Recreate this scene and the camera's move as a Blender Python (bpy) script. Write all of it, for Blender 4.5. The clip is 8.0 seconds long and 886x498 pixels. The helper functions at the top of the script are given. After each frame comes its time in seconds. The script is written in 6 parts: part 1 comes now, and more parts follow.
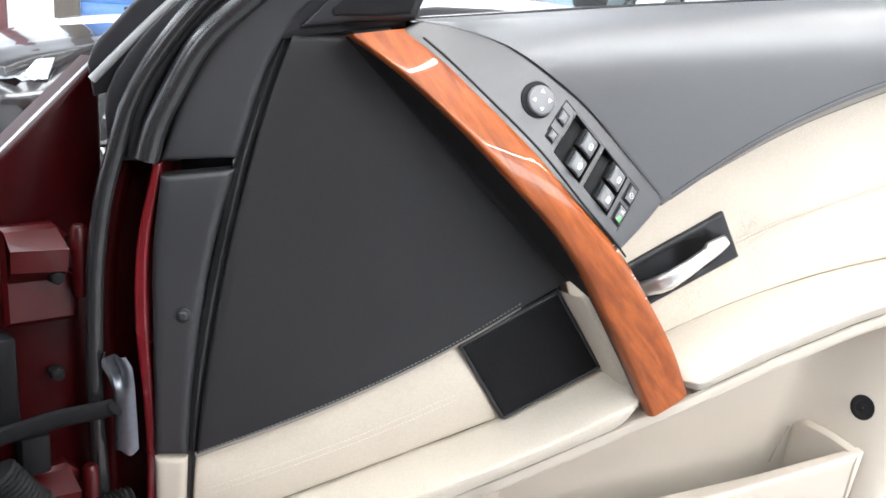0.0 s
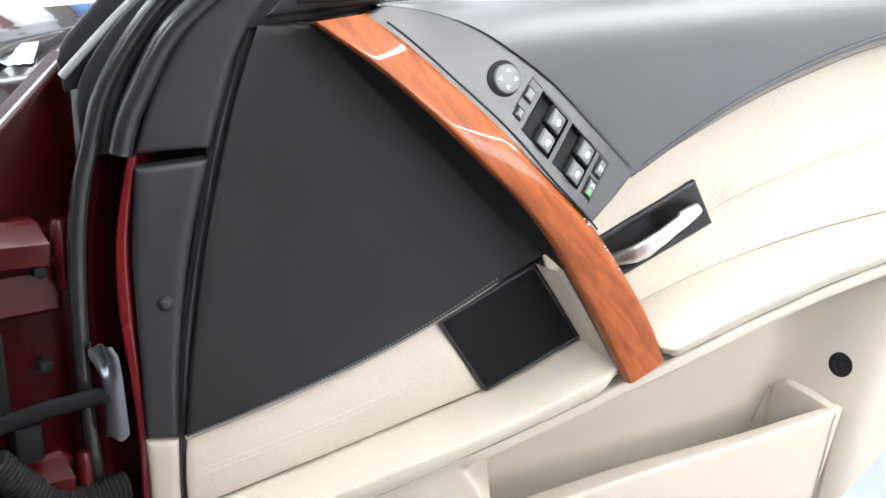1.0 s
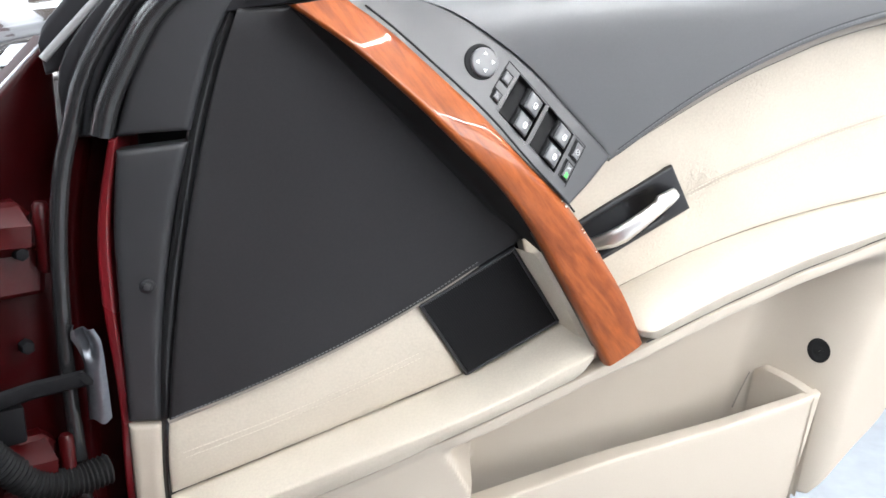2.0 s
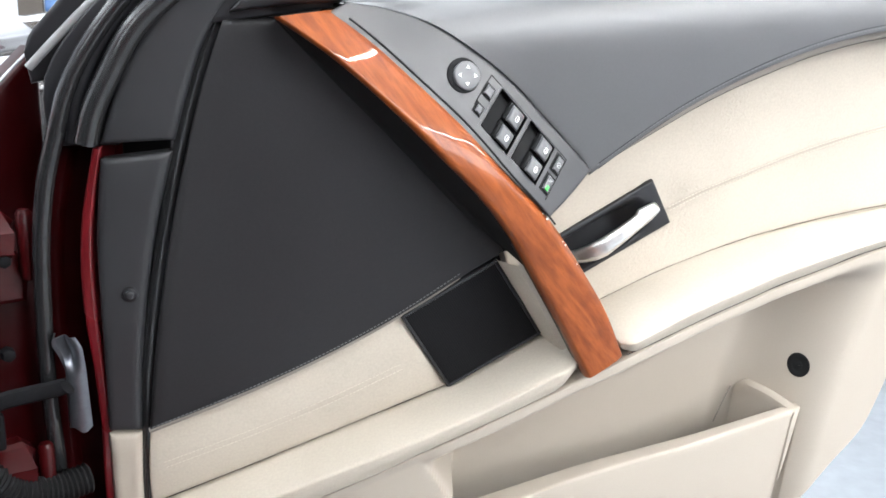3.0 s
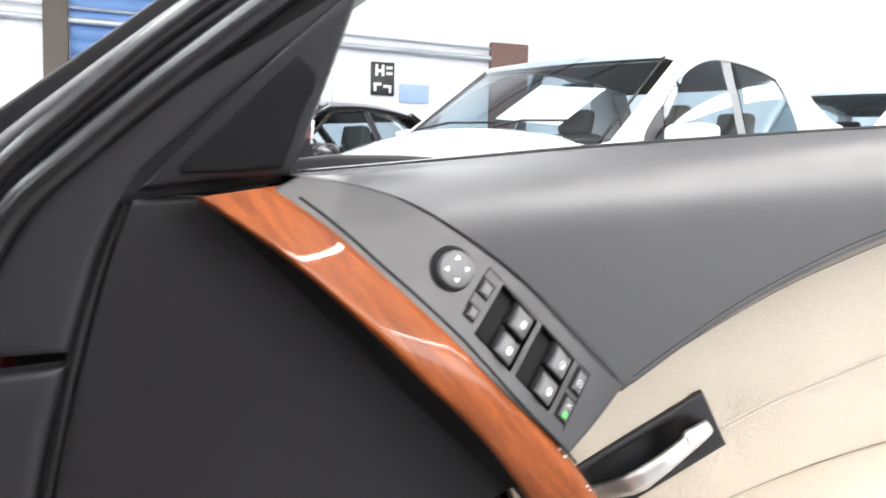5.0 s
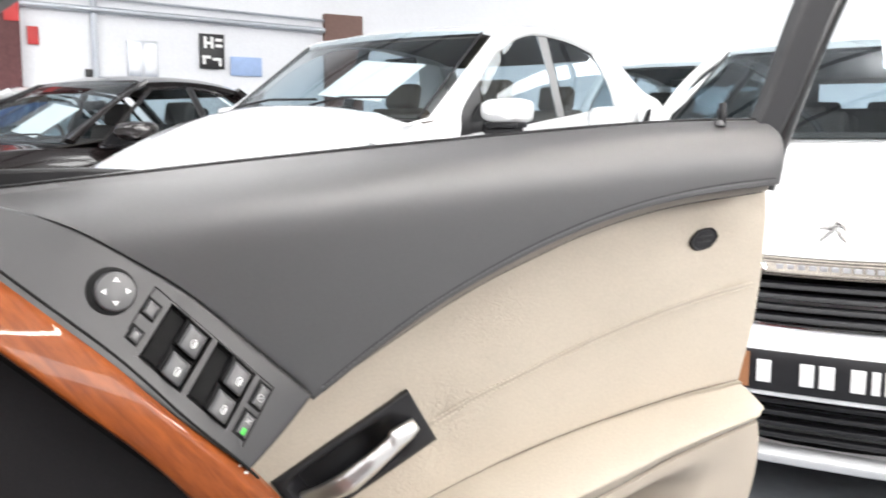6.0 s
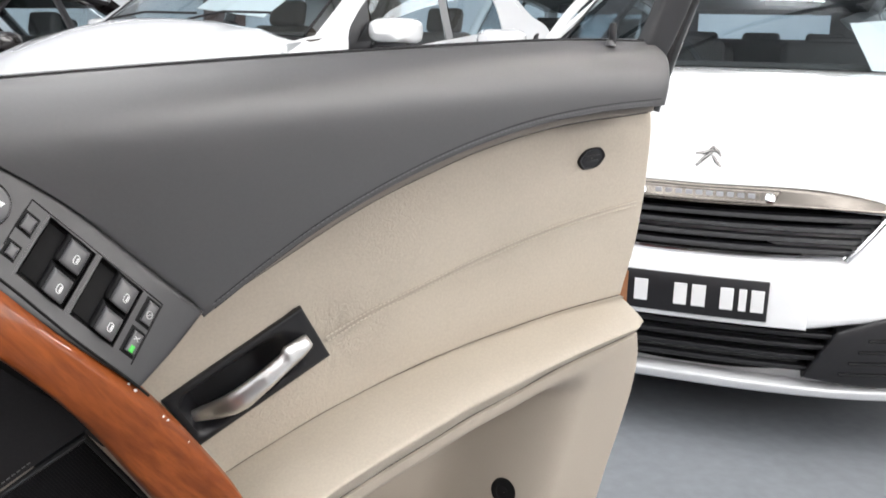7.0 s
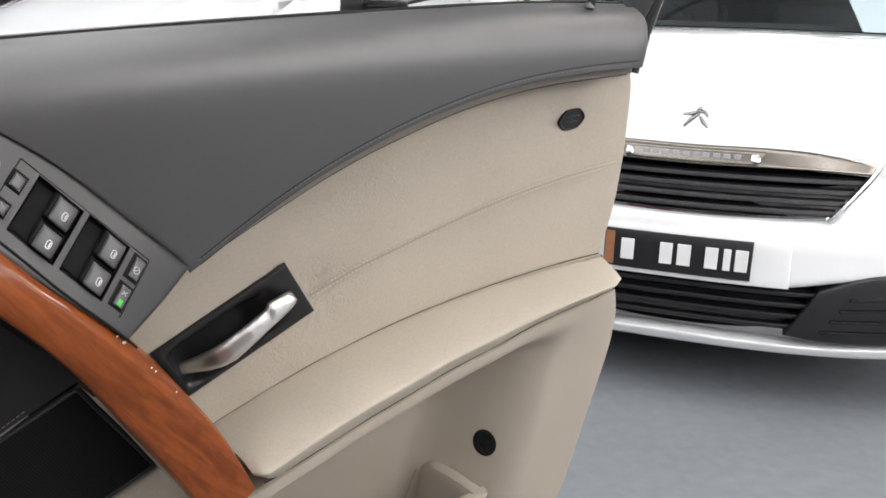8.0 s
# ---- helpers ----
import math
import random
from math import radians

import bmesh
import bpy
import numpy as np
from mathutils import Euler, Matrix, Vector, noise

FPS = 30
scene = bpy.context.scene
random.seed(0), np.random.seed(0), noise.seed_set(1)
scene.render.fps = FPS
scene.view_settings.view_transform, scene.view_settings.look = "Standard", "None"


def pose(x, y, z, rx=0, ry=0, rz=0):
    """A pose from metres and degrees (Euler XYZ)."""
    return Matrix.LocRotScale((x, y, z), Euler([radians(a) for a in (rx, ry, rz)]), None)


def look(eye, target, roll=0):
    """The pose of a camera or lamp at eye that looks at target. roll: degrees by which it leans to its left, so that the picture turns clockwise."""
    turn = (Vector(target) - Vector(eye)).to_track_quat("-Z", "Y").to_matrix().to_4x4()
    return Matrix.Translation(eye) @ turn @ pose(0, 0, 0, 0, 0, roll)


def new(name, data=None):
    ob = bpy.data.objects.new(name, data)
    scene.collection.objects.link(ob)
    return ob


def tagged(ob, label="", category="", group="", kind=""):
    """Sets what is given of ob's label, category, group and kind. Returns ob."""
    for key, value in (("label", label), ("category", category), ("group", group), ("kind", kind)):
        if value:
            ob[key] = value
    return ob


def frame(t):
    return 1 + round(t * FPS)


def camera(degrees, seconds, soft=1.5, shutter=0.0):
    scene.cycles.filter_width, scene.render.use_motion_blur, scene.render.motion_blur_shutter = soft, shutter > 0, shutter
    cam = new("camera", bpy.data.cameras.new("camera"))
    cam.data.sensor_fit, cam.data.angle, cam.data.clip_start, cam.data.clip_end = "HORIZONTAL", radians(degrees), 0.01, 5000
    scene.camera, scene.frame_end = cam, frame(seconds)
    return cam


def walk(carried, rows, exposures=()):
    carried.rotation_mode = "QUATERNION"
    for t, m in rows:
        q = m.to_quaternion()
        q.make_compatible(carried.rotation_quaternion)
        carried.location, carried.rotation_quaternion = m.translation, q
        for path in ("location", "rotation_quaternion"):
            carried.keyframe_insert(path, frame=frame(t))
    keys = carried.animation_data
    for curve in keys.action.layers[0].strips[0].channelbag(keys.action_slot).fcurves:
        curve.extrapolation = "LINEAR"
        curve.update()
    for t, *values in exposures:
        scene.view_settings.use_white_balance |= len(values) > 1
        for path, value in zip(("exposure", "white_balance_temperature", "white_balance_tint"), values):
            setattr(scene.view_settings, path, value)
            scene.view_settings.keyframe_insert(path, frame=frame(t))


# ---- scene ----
PATH = [
    (0, (0.128, -0.957, 0.907), (0.45, 0.963, 0.446), 2.9),
    (0.5, (0.137, -0.975, 0.916), (0.472, 0.937, 0.434), 1.7),
    (1, (0.153, -0.975, 0.926), (0.475, 0.924, 0.391), 0.7),
    (1.5, (0.16, -0.984, 0.913), (0.494, 0.914, 0.381), 0.6),
    (3, (0.172, -1.007, 0.9), (0.537, 0.899, 0.414), 1.3),
    (3.5, (0.157, -1.001, 0.91), (0.544, 0.911, 0.47), 2.2),
    (4, (0.141, -0.953, 0.931), (0.517, 0.976, 0.564), 3.2),
    (4.2, (0.142, -0.894, 0.955), (0.488, 1.041, 0.591), 3.8),
    (5.3, (0.321, -0.756, 0.932), (0.654, 1.211, 0.786), 0.2),
    (5.5, (0.363, -0.773, 0.943), (0.766, 1.179, 0.778), -0.8),
    (5.8, (0.398, -0.791, 0.977), (0.95, 1.119, 0.757), -0.2),
    (6, (0.408, -0.792, 0.975), (1.04, 1.09, 0.729), 0.3),
    (6.2, (0.414, -0.795, 0.972), (1.117, 1.058, 0.703), 0.2),
    (6.5, (0.417, -0.799, 0.976), (1.195, 1.014, 0.649), 0.8),
    (7, (0.401, -0.789, 0.966), (1.266, 0.967, 0.554), 1.7),
    (7.5, (0.404, -0.798, 0.965), (1.272, 0.939, 0.487), 1.7),
    (8, (0.404, -0.82, 0.97), (1.272, 0.912, 0.47), 1.9),
]
cam = camera(54.0, 8.0, soft=1.6, shutter=0.4)
walk(cam, [(t, look(eye, target, roll)) for t, eye, target, roll in PATH],
     [(0, 0.79, 6400, 9), (1.6, 0.74, 6400, 9), (4.2, 0.42, 6350, 9), (5.5, 0.29, 6900, 12), (6.5, -0.21, 6900, 12), (7.2, -0.50, 6800, 12), (8.0, -0.69, 6850, 12)])

# ---- world and lights ----
world = bpy.data.worlds.new("hall_light")
scene.world = world
world.use_nodes = True
sky = world.node_tree.nodes.new("ShaderNodeTexSky")
sky.sky_type, sky.sun_disc, sky.sun_elevation, sky.sun_rotation = "NISHITA", False, radians(50), radians(200)
world.node_tree.links.new(sky.outputs[0], world.node_tree.nodes["Background"].inputs[0])
world.node_tree.nodes["Background"].inputs[1].default_value = 0.1
LAMP = 9.0
# Unseen fill light to brighten the door; the south wall has no windows.
fill_light = bpy.data.lights.new("south_fill", "AREA")
fill_light.shape, fill_light.size, fill_light.size_y, fill_light.energy, fill_light.color = "RECTANGLE", 24.0, 2.2, 1720, (0.96, 0.98, 1.0)
tagged(new("south_fill", fill_light), "unseen fill light added along the south wall", "daylight").matrix_world = look((2.0, -9.4, 4.0), (2.0, 0, 3.0))


# ---- materials ----
def material(name, color, rough=0.5, metal=0.0, bump=0.0, scale=60.0, vary=0.08, coat=0.0, trans=0.0, ior=1.45, big=3.0, emit=None,
             strength=0.0, spec=0.5, pore="noise", wrinkle=0.14):
    """A surface with fine relief and variation at two scales."""
    m = bpy.data.materials.new(name)
    m.use_nodes = True
    nt = m.node_tree
    b = nt.nodes["Principled BSDF"]
    b.inputs["Roughness"].default_value, b.inputs["Metallic"].default_value = rough, metal
    b.inputs["Coat Weight"].default_value, b.inputs["Transmission Weight"].default_value = coat, trans
    b.inputs["Coat Roughness"].default_value = 0.04
    b.inputs["IOR"].default_value = ior
    b.inputs["Specular IOR Level"].default_value = spec
    co = nt.nodes.new("ShaderNodeTexCoord")
    n1, n2 = nt.nodes.new("ShaderNodeTexNoise"), nt.nodes.new("ShaderNodeTexNoise")
    n1.inputs["Scale"].default_value, n2.inputs["Scale"].default_value = scale, big
    n1.inputs["Detail"].default_value, n2.inputs["Detail"].default_value = 3, 3
    mixed = nt.nodes.new("ShaderNodeMath")
    mixed.operation = "ADD"
    for n, k in ((n1, 0), (n2, 1)):
        nt.links.new(co.outputs["Object"], n.inputs["Vector"])
        nt.links.new(n.outputs["Fac"], mixed.inputs[k])
    ramp = nt.nodes.new("ShaderNodeMapRange")
    ramp.inputs["From Min"].default_value, ramp.inputs["From Max"].default_value = 0.6, 1.4
    ramp.inputs["To Min"].default_value, ramp.inputs["To Max"].default_value = 1 - vary, 1 + vary
    nt.links.new(mixed.outputs[0], ramp.inputs["Value"])
    col = nt.nodes.new("ShaderNodeMix")
    col.data_type, col.blend_type = "RGBA", "MULTIPLY"
    col.inputs["Factor"].default_value = 1.0
    col.inputs[6].default_value = (*color, 1)
    nt.links.new(ramp.outputs[0], col.inputs[7])
    nt.links.new(col.outputs[2], b.inputs["Base Color"])
    if bump:
        bp = nt.nodes.new("ShaderNodeBump")
        bp.inputs["Strength"].default_value, bp.inputs["Distance"].default_value = bump, 0.002
        if pore == "leather":
            v = nt.nodes.new("ShaderNodeTexVoronoi")
            v.feature = "DISTANCE_TO_EDGE"
            v.inputs["Scale"].default_value = scale * 3
            nt.links.new(co.outputs["Object"], v.inputs["Vector"])
            nt.links.new(v.outputs["Distance"], bp.inputs["Height"])
            n3 = nt.nodes.new("ShaderNodeTexNoise")
            n3.inputs["Scale"].default_value, n3.inputs["Detail"].default_value, n3.inputs["Distortion"].default_value = 60, 5, 1.2
            b2 = nt.nodes.new("ShaderNodeBump")
            b2.inputs["Strength"].default_value, b2.inputs["Distance"].default_value = wrinkle, 0.004
            nt.links.new(co.outputs["Object"], n3.inputs["Vector"])
            nt.links.new(n3.outputs["Fac"], b2.inputs["Height"])
            nt.links.new(b2.outputs[0], bp.inputs["Normal"])
        else:
            nt.links.new(n1.outputs["Fac"], bp.inputs["Height"])
        nt.links.new(bp.outputs[0], b.inputs["Normal"])
    rr = nt.nodes.new("ShaderNodeMapRange")
    rr.inputs["To Min"].default_value, rr.inputs["To Max"].default_value = rough * 0.85, min(1, rough * 1.15)
    nt.links.new(n2.outputs["Fac"], rr.inputs["Value"])
    nt.links.new(rr.outputs[0], b.inputs["Roughness"])
    if emit:
        b.inputs["Emission Color"].default_value, b.inputs["Emission Strength"].default_value = (*emit, 1), strength
    return m


def wood_material():
    m = material("burr_wood", (0.42, 0.115, 0.03), 0.34, coat=0.30, spec=0.14, vary=0.12, scale=90, big=9)
    nt = m.node_tree
    b = nt.nodes["Principled BSDF"]
    co = nt.nodes.new("ShaderNodeTexCoord")
    mp = nt.nodes.new("ShaderNodeMapping")
    mp.vector_type = "TEXTURE"
    mp.inputs["Rotation"].default_value = (0, radians(52), 0)
    mp.inputs["Scale"].default_value = (0.16, 0.05, 0.022)
    w = nt.nodes.new("ShaderNodeTexNoise")
    w.inputs["Scale"].default_value, w.inputs["Detail"].default_value, w.inputs["Distortion"].default_value = 1.8, 3.5, 0.9
    r = nt.nodes.new("ShaderNodeValToRGB")
    r.color_ramp.elements[0].position, r.color_ramp.elements[0].color = 0.28, (0.145, 0.035, 0.010, 1)
    r.color_ramp.elements[1].position, r.color_ramp.elements[1].color = 0.70, (0.270, 0.071, 0.018, 1)
    mid = r.color_ramp.elements.new(0.46)
    mid.color = (0.198, 0.049, 0.013, 1)
    nt.links.new(co.outputs["Object"], mp.inputs["Vector"])
    nt.links.new(mp.outputs[0], w.inputs["Vector"])
    nt.links.new(w.outputs["Fac"], r.inputs["Fac"])
    # fine dark pores along the grain
    fine = nt.nodes.new("ShaderNodeTexNoise")
    fine.inputs["Scale"].default_value, fine.inputs["Detail"].default_value, fine.inputs["Distortion"].default_value = 9.0, 5, 0.6
    nt.links.new(mp.outputs[0], fine.inputs["Vector"])
    pore = nt.nodes.new("ShaderNodeMapRange")
    pore.inputs["From Min"].default_value, pore.inputs["From Max"].default_value = 0.32, 0.58
    pore.inputs["To Min"].default_value, pore.inputs["To Max"].default_value = 0.86, 1.04
    nt.links.new(fine.outputs["Fac"], pore.inputs["Value"])
    tone = nt.nodes.new("ShaderNodeMix")
    tone.data_type, tone.blend_type = "RGBA", "MULTIPLY"
    tone.inputs["Factor"].default_value = 1.0
    nt.links.new(r.outputs[0], tone.inputs[6])
    nt.links.new(pore.outputs[0], tone.inputs[7])
    nt.links.new(tone.outputs[2], b.inputs["Base Color"])
    b.inputs["Coat Roughness"].default_value = 0.03
    return m


def creased(m, spots):
    """Adds fine worn creases to a leather, strongest round a few places."""
    nt = m.node_tree
    deep = next(n for n in nt.nodes if n.type == "BUMP" and not n.inputs["Normal"].is_linked)
    co = nt.nodes.new("ShaderNodeTexCoord")
    near = None
    for spot in spots:
        d = nt.nodes.new("ShaderNodeVectorMath")
        d.operation = "DISTANCE"
        d.inputs[1].default_value = spot
        nt.links.new(co.outputs["Object"], d.inputs[0])
        if near is None:
            near = d.outputs["Value"]
        else:
            least = nt.nodes.new("ShaderNodeMath")
            least.operation = "MINIMUM"
            nt.links.new(near, least.inputs[0])
            nt.links.new(d.outputs["Value"], least.inputs[1])
            near = least.outputs[0]
    fade = nt.nodes.new("ShaderNodeMapRange")
    fade.inputs["From Min"].default_value, fade.inputs["From Max"].default_value = 0.015, 0.085
    fade.inputs["To Min"].default_value, fade.inputs["To Max"].default_value = 1.0, 0.0
    nt.links.new(near, fade.inputs["Value"])
    n = nt.nodes.new("ShaderNodeTexNoise")
    n.inputs["Scale"].default_value, n.inputs["Detail"].default_value, n.inputs["Distortion"].default_value = 95, 4, 2.5
    nt.links.new(co.outputs["Object"], n.inputs["Vector"])
    height = nt.nodes.new("ShaderNodeMath")
    height.operation = "MULTIPLY"
    nt.links.new(n.outputs["Fac"], height.inputs[0])
    nt.links.new(fade.outputs[0], height.inputs[1])
    bump = nt.nodes.new("ShaderNodeBump")
    bump.inputs["Strength"].default_value, bump.inputs["Distance"].default_value = 0.55, 0.004
    nt.links.new(height.outputs[0], bump.inputs["Height"])
    nt.links.new(bump.outputs[0], deep.inputs["Normal"])
    return m


BEIGE = material("cream_leather", (0.48, 0.428, 0.356), 0.48, bump=0.28, scale=330, vary=0.09, pore="leather", wrinkle=0.12, spec=0.3, big=7)
BEIGE_WORN = creased(material("creased_cream_leather", (0.48, 0.428, 0.356), 0.48, bump=0.28, scale=330, vary=0.09, pore="leather", wrinkle=0.12, spec=0.3, big=7),
                     ((0.712, 0.056, 0.668), (0.655, 0.050, 0.600), (0.760, 0.045, 0.810)))
BEIGE_SOFT = material("cream_plastic", (0.405, 0.357, 0.298), 0.5, bump=0.06, scale=600, vary=0.04, spec=0.4, big=5)
PIPING = material("taupe_piping", (0.22, 0.195, 0.17), 0.55, bump=0.06, scale=400, vary=0.06)
GREY = material("soft_black_vinyl", (0.062, 0.061, 0.063), 0.36, bump=0.09, scale=330, vary=0.08, pore="leather", wrinkle=0.008, spec=1.0, big=6)
CHAR = material("charcoal_leather", (0.0175, 0.0167, 0.018), 0.52, bump=0.08, scale=330, vary=0.16, pore="leather", spec=0.34, wrinkle=0.035, big=5)
POD = material("satin_grey_plastic", (0.030, 0.030, 0.032), 0.38, bump=0.04, scale=900, vary=0.04, spec=0.7)
BLACK = material("black_plastic", (0.012, 0.012, 0.014), 0.42, vary=0.1)
GLOSSBLACK = material("gloss_black_plastic", (0.009, 0.009, 0.01), 0.25, vary=0.1)
RUBBER = material("black_rubber", (0.015, 0.015, 0.016), 0.24, scale=300, vary=0.08, spec=0.75)
TRIMGREY = material("dark_grey_trim", (0.025, 0.025, 0.027), 0.43, bump=0.03, scale=600, vary=0.07)
# Grey of the carrier's door post; also the painted glint on the window frame.
POST_GLINT = material("grey_post_and_glint", (0.20, 0.20, 0.205), 0.35, vary=0.08)
WELL = material("deep_black_plastic", (0.012, 0.012, 0.0125), 0.7, vary=0.1, spec=0.15)
BUTTON = material("grey_button_plastic", (0.105, 0.105, 0.108), 0.32, vary=0.05, scale=300)
WHITEMARK = material("white_print", (0.75, 0.75, 0.75), 0.5, vary=0.02)
GREYMARK = material("pale_grey_print", (0.42, 0.42, 0.42), 0.5, vary=0.02)
GREEN = material("green_lamp", (0.05, 0.45, 0.07), 0.4, emit=(0.06, 0.9, 0.05), strength=0.2, vary=0.0)
SILVER = material("satin_metal", (0.80, 0.79, 0.78), 0.38, metal=1.0, bump=0.02, scale=900, vary=0.04)
CHROME = material("chrome", (0.75, 0.75, 0.76), 0.1, metal=1.0, vary=0.05)
MIRROR = material("mirror_glass", (0.86, 0.88, 0.90), 0.02, metal=1.0, vary=0.0)
ZINC = material("worn_zinc_plate", (0.17, 0.18, 0.20), 0.36, metal=0.85, bump=0.06, scale=120, vary=0.18)
EMBLEM = material("aged_chrome", (0.30, 0.29, 0.28), 0.28, metal=1.0, vary=0.1)
DARKSTEEL = material("blackened_steel", (0.006, 0.006, 0.007), 0.6, spec=0.1, bump=0.05, scale=200, vary=0.2)
SMOKED = material("smoked_chrome", (0.20, 0.18, 0.16), 0.24, metal=1.0, vary=0.15, scale=40)
ORANGE = material("faded_orange_print", (0.30, 0.13, 0.06), 0.6, vary=0.1)
WOOD = wood_material()
REDPAINT = material("dark_red_paint", (0.12, 0.005, 0.008), 0.28, coat=0.8, vary=0.08, scale=300)
# Hinge red, also lowered to hold the shade between door and body.
REDHINGE = material("shaded_hinge_red", (0.034, 0.0010, 0.0016), 0.38, spec=0.25, coat=0.1, vary=0.2, scale=60)
# Body red darkened: the shade inside the jamb is put into the colour.
REDSHADED = material("shaded_red_paint", (0.016, 0.0005, 0.0009), 0.38, spec=0.08, vary=0.25, scale=40, bump=0.05)
MESHCLOTH = material("black_mesh", (0.007, 0.007, 0.008), 0.8, spec=0.2, bump=0.5, scale=1600, vary=0.15)
THREAD = material("grey_thread", (0.16, 0.16, 0.165), 0.7, vary=0.1)
THREADB = material("cream_thread", (0.60, 0.545, 0.46), 0.7, vary=0.06)
WHITEPAINT = material("white_car_paint", (0.80, 0.81, 0.82), 0.2, coat=1.0, vary=0.015, scale=20, big=1.5)
SILVERPAINT = material("silver_car_paint", (0.55, 0.56, 0.58), 0.25, metal=0.4, coat=1.0, vary=0.03, scale=300)
BLACKPAINT = material("black_car_paint", (0.010, 0.007, 0.007), 0.22, coat=0.9, vary=0.1)
TINT = material("dark_cabin_trim", (0.03, 0.028, 0.027), 0.7, bump=0.1, scale=60, vary=0.2)
TAN = material("tan_cabin_trim", (0.085, 0.07, 0.058), 0.7, bump=0.1, scale=60, vary=0.15)
TYRE = material("tyre_rubber", (0.02, 0.02, 0.02), 0.8, bump=0.1, scale=100, vary=0.15)
PAPER = material("white_paper", (0.85, 0.85, 0.84), 0.6, vary=0.03)
LAMPGLASS = material("headlamp_lens", (0.6, 0.62, 0.65), 0.08, coat=1.0, metal=0.5, vary=0.3, scale=30)
FLOORM = material("grey_painted_floor", (0.22, 0.235, 0.255), 0.38, bump=0.06, scale=25, vary=0.16, big=1.1)
WALLM = material("white_painted_wall", (0.72, 0.735, 0.765), 0.7, bump=0.15, scale=40, vary=0.06, big=0.7)
DARKWALL = material("dark_unseen_wall", (0.10, 0.10, 0.105), 0.8, bump=0.15, scale=40, vary=0.15, big=0.7)
CEILM = material("white_roof_sheet", (0.75, 0.76, 0.78), 0.6, bump=0.05, scale=10, vary=0.04)
BRICK = material("red_brown_brick", (0.105, 0.042, 0.043), 0.8, bump=0.4, scale=25, vary=0.3)
BROWN = material("brown_door_paint", (0.15, 0.085, 0.07), 0.6, bump=0.1, scale=30, vary=0.15)
BLUEDOOR = material("blue_roller_door", (0.10, 0.20, 0.42), 0.5, bump=0.1, scale=30, vary=0.1)
POSTER = material("pale_blue_print", (0.32, 0.44, 0.68), 0.6, vary=0.1, scale=20)
PANE = material("office_window_pane", (0.22, 0.25, 0.30), 0.1, coat=1.0, vary=0.4, scale=9, big=6)
REDSIGN = material("red_sign_paint", (0.5, 0.04, 0.04), 0.5, vary=0.08)
PIPE = material("galvanised_steel", (0.45, 0.48, 0.52), 0.4, metal=0.6, vary=0.12, scale=30)
BEAMM = material("dark_painted_steel", (0.08, 0.085, 0.095), 0.5, vary=0.15, scale=20)
TUBE = material("fluorescent_tube", (0.9, 0.9, 0.9), 0.5, emit=(1.0, 0.98, 0.95), strength=LAMP * 16, vary=0.0)
SKYLIGHT = material("roof_light_sheet", (0.85, 0.87, 0.9), 0.5, emit=(0.93, 0.97, 1.0), strength=LAMP, vary=0.03)


def glass_material(name, tint):
    m = bpy.data.materials.new(name)
    m.use_nodes = True
    b = m.node_tree.nodes["Principled BSDF"]
    b.inputs["Base Color"].default_value = (*tint, 1)
    b.inputs["Roughness"].default_value, b.inputs["Transmission Weight"].default_value, b.inputs["IOR"].default_value = 0.01, 1.0, 1.26
    return m


GLASS = glass_material("car_glass", (0.67, 0.76, 0.80))


# ---- mesh helpers ----
def curve(pts):
    """A smooth line through a few points, by its share of the length from 0 to 1."""
    p = np.array(pts, float)
    if len(p) == 2:
        return lambda s: p[0] + (p[1] - p[0]) * s
    k = np.r_[0, np.cumsum(np.linalg.norm(np.diff(p, axis=0), axis=1))]
    k /= k[-1]
    tan = np.gradient(p, k, axis=0)

    def at(s):
        s = min(max(s, 0.0), 1.0)
        i = min(int(np.searchsorted(k, s, side="right")) - 1, len(p) - 2)
        h = k[i + 1] - k[i]
        t = (s - k[i]) / h
        return ((2 * t**3 - 3 * t**2 + 1) * p[i] + (t**3 - 2 * t**2 + t) * h * tan[i]
                + (-2 * t**3 + 3 * t**2) * p[i + 1] + (t**3 - t**2) * h * tan[i + 1])
    return at


def joined(*parts):
    """Several curves end to end, each with an equal share."""
    n = len(parts)
    return lambda s: parts[min(int(s * n), n - 1)](s * n - min(int(s * n), n - 1))


def part(name, bm, mat, parent=None, label="", sharp=38):
    bmesh.ops.remove_doubles(bm, verts=bm.verts, dist=1e-6)
    bmesh.ops.recalc_face_normals(bm, faces=bm.faces)
    for f in bm.faces:
        f.smooth = True
    for e in bm.edges:
        if len(e.link_faces) == 2 and e.calc_face_angle(0) > radians(sharp):
            e.smooth = False
    me = bpy.data.meshes.new(name)
    bm.to_mesh(me)
    bm.free()
    me.materials.append(mat)
    ob = new(name, me)
    if parent:
        while parent.parent and parent.parent.parent:
            parent = parent.parent
        ob.parent = parent
    if label:
        ob["label"] = label
    return ob


def thing(name, label, category, m=None, group="", kind=""):
    root = new(name)
    root.empty_display_size = 0.1
    if m is not None:
        root.matrix_world = m
    return tagged(root, label, category, group, kind)


def grid(bm, rows, closed=False):
    vs = [[bm.verts.new(p) for p in row] for row in rows]
    for a, b in zip(vs, vs[1:]):
        n = len(a)
        for i in range(n if closed else n - 1):
            j = (i + 1) % n
            try:
                bm.faces.new((a[i], a[j], b[j], b[i]))
            except ValueError:
                pass
    return vs


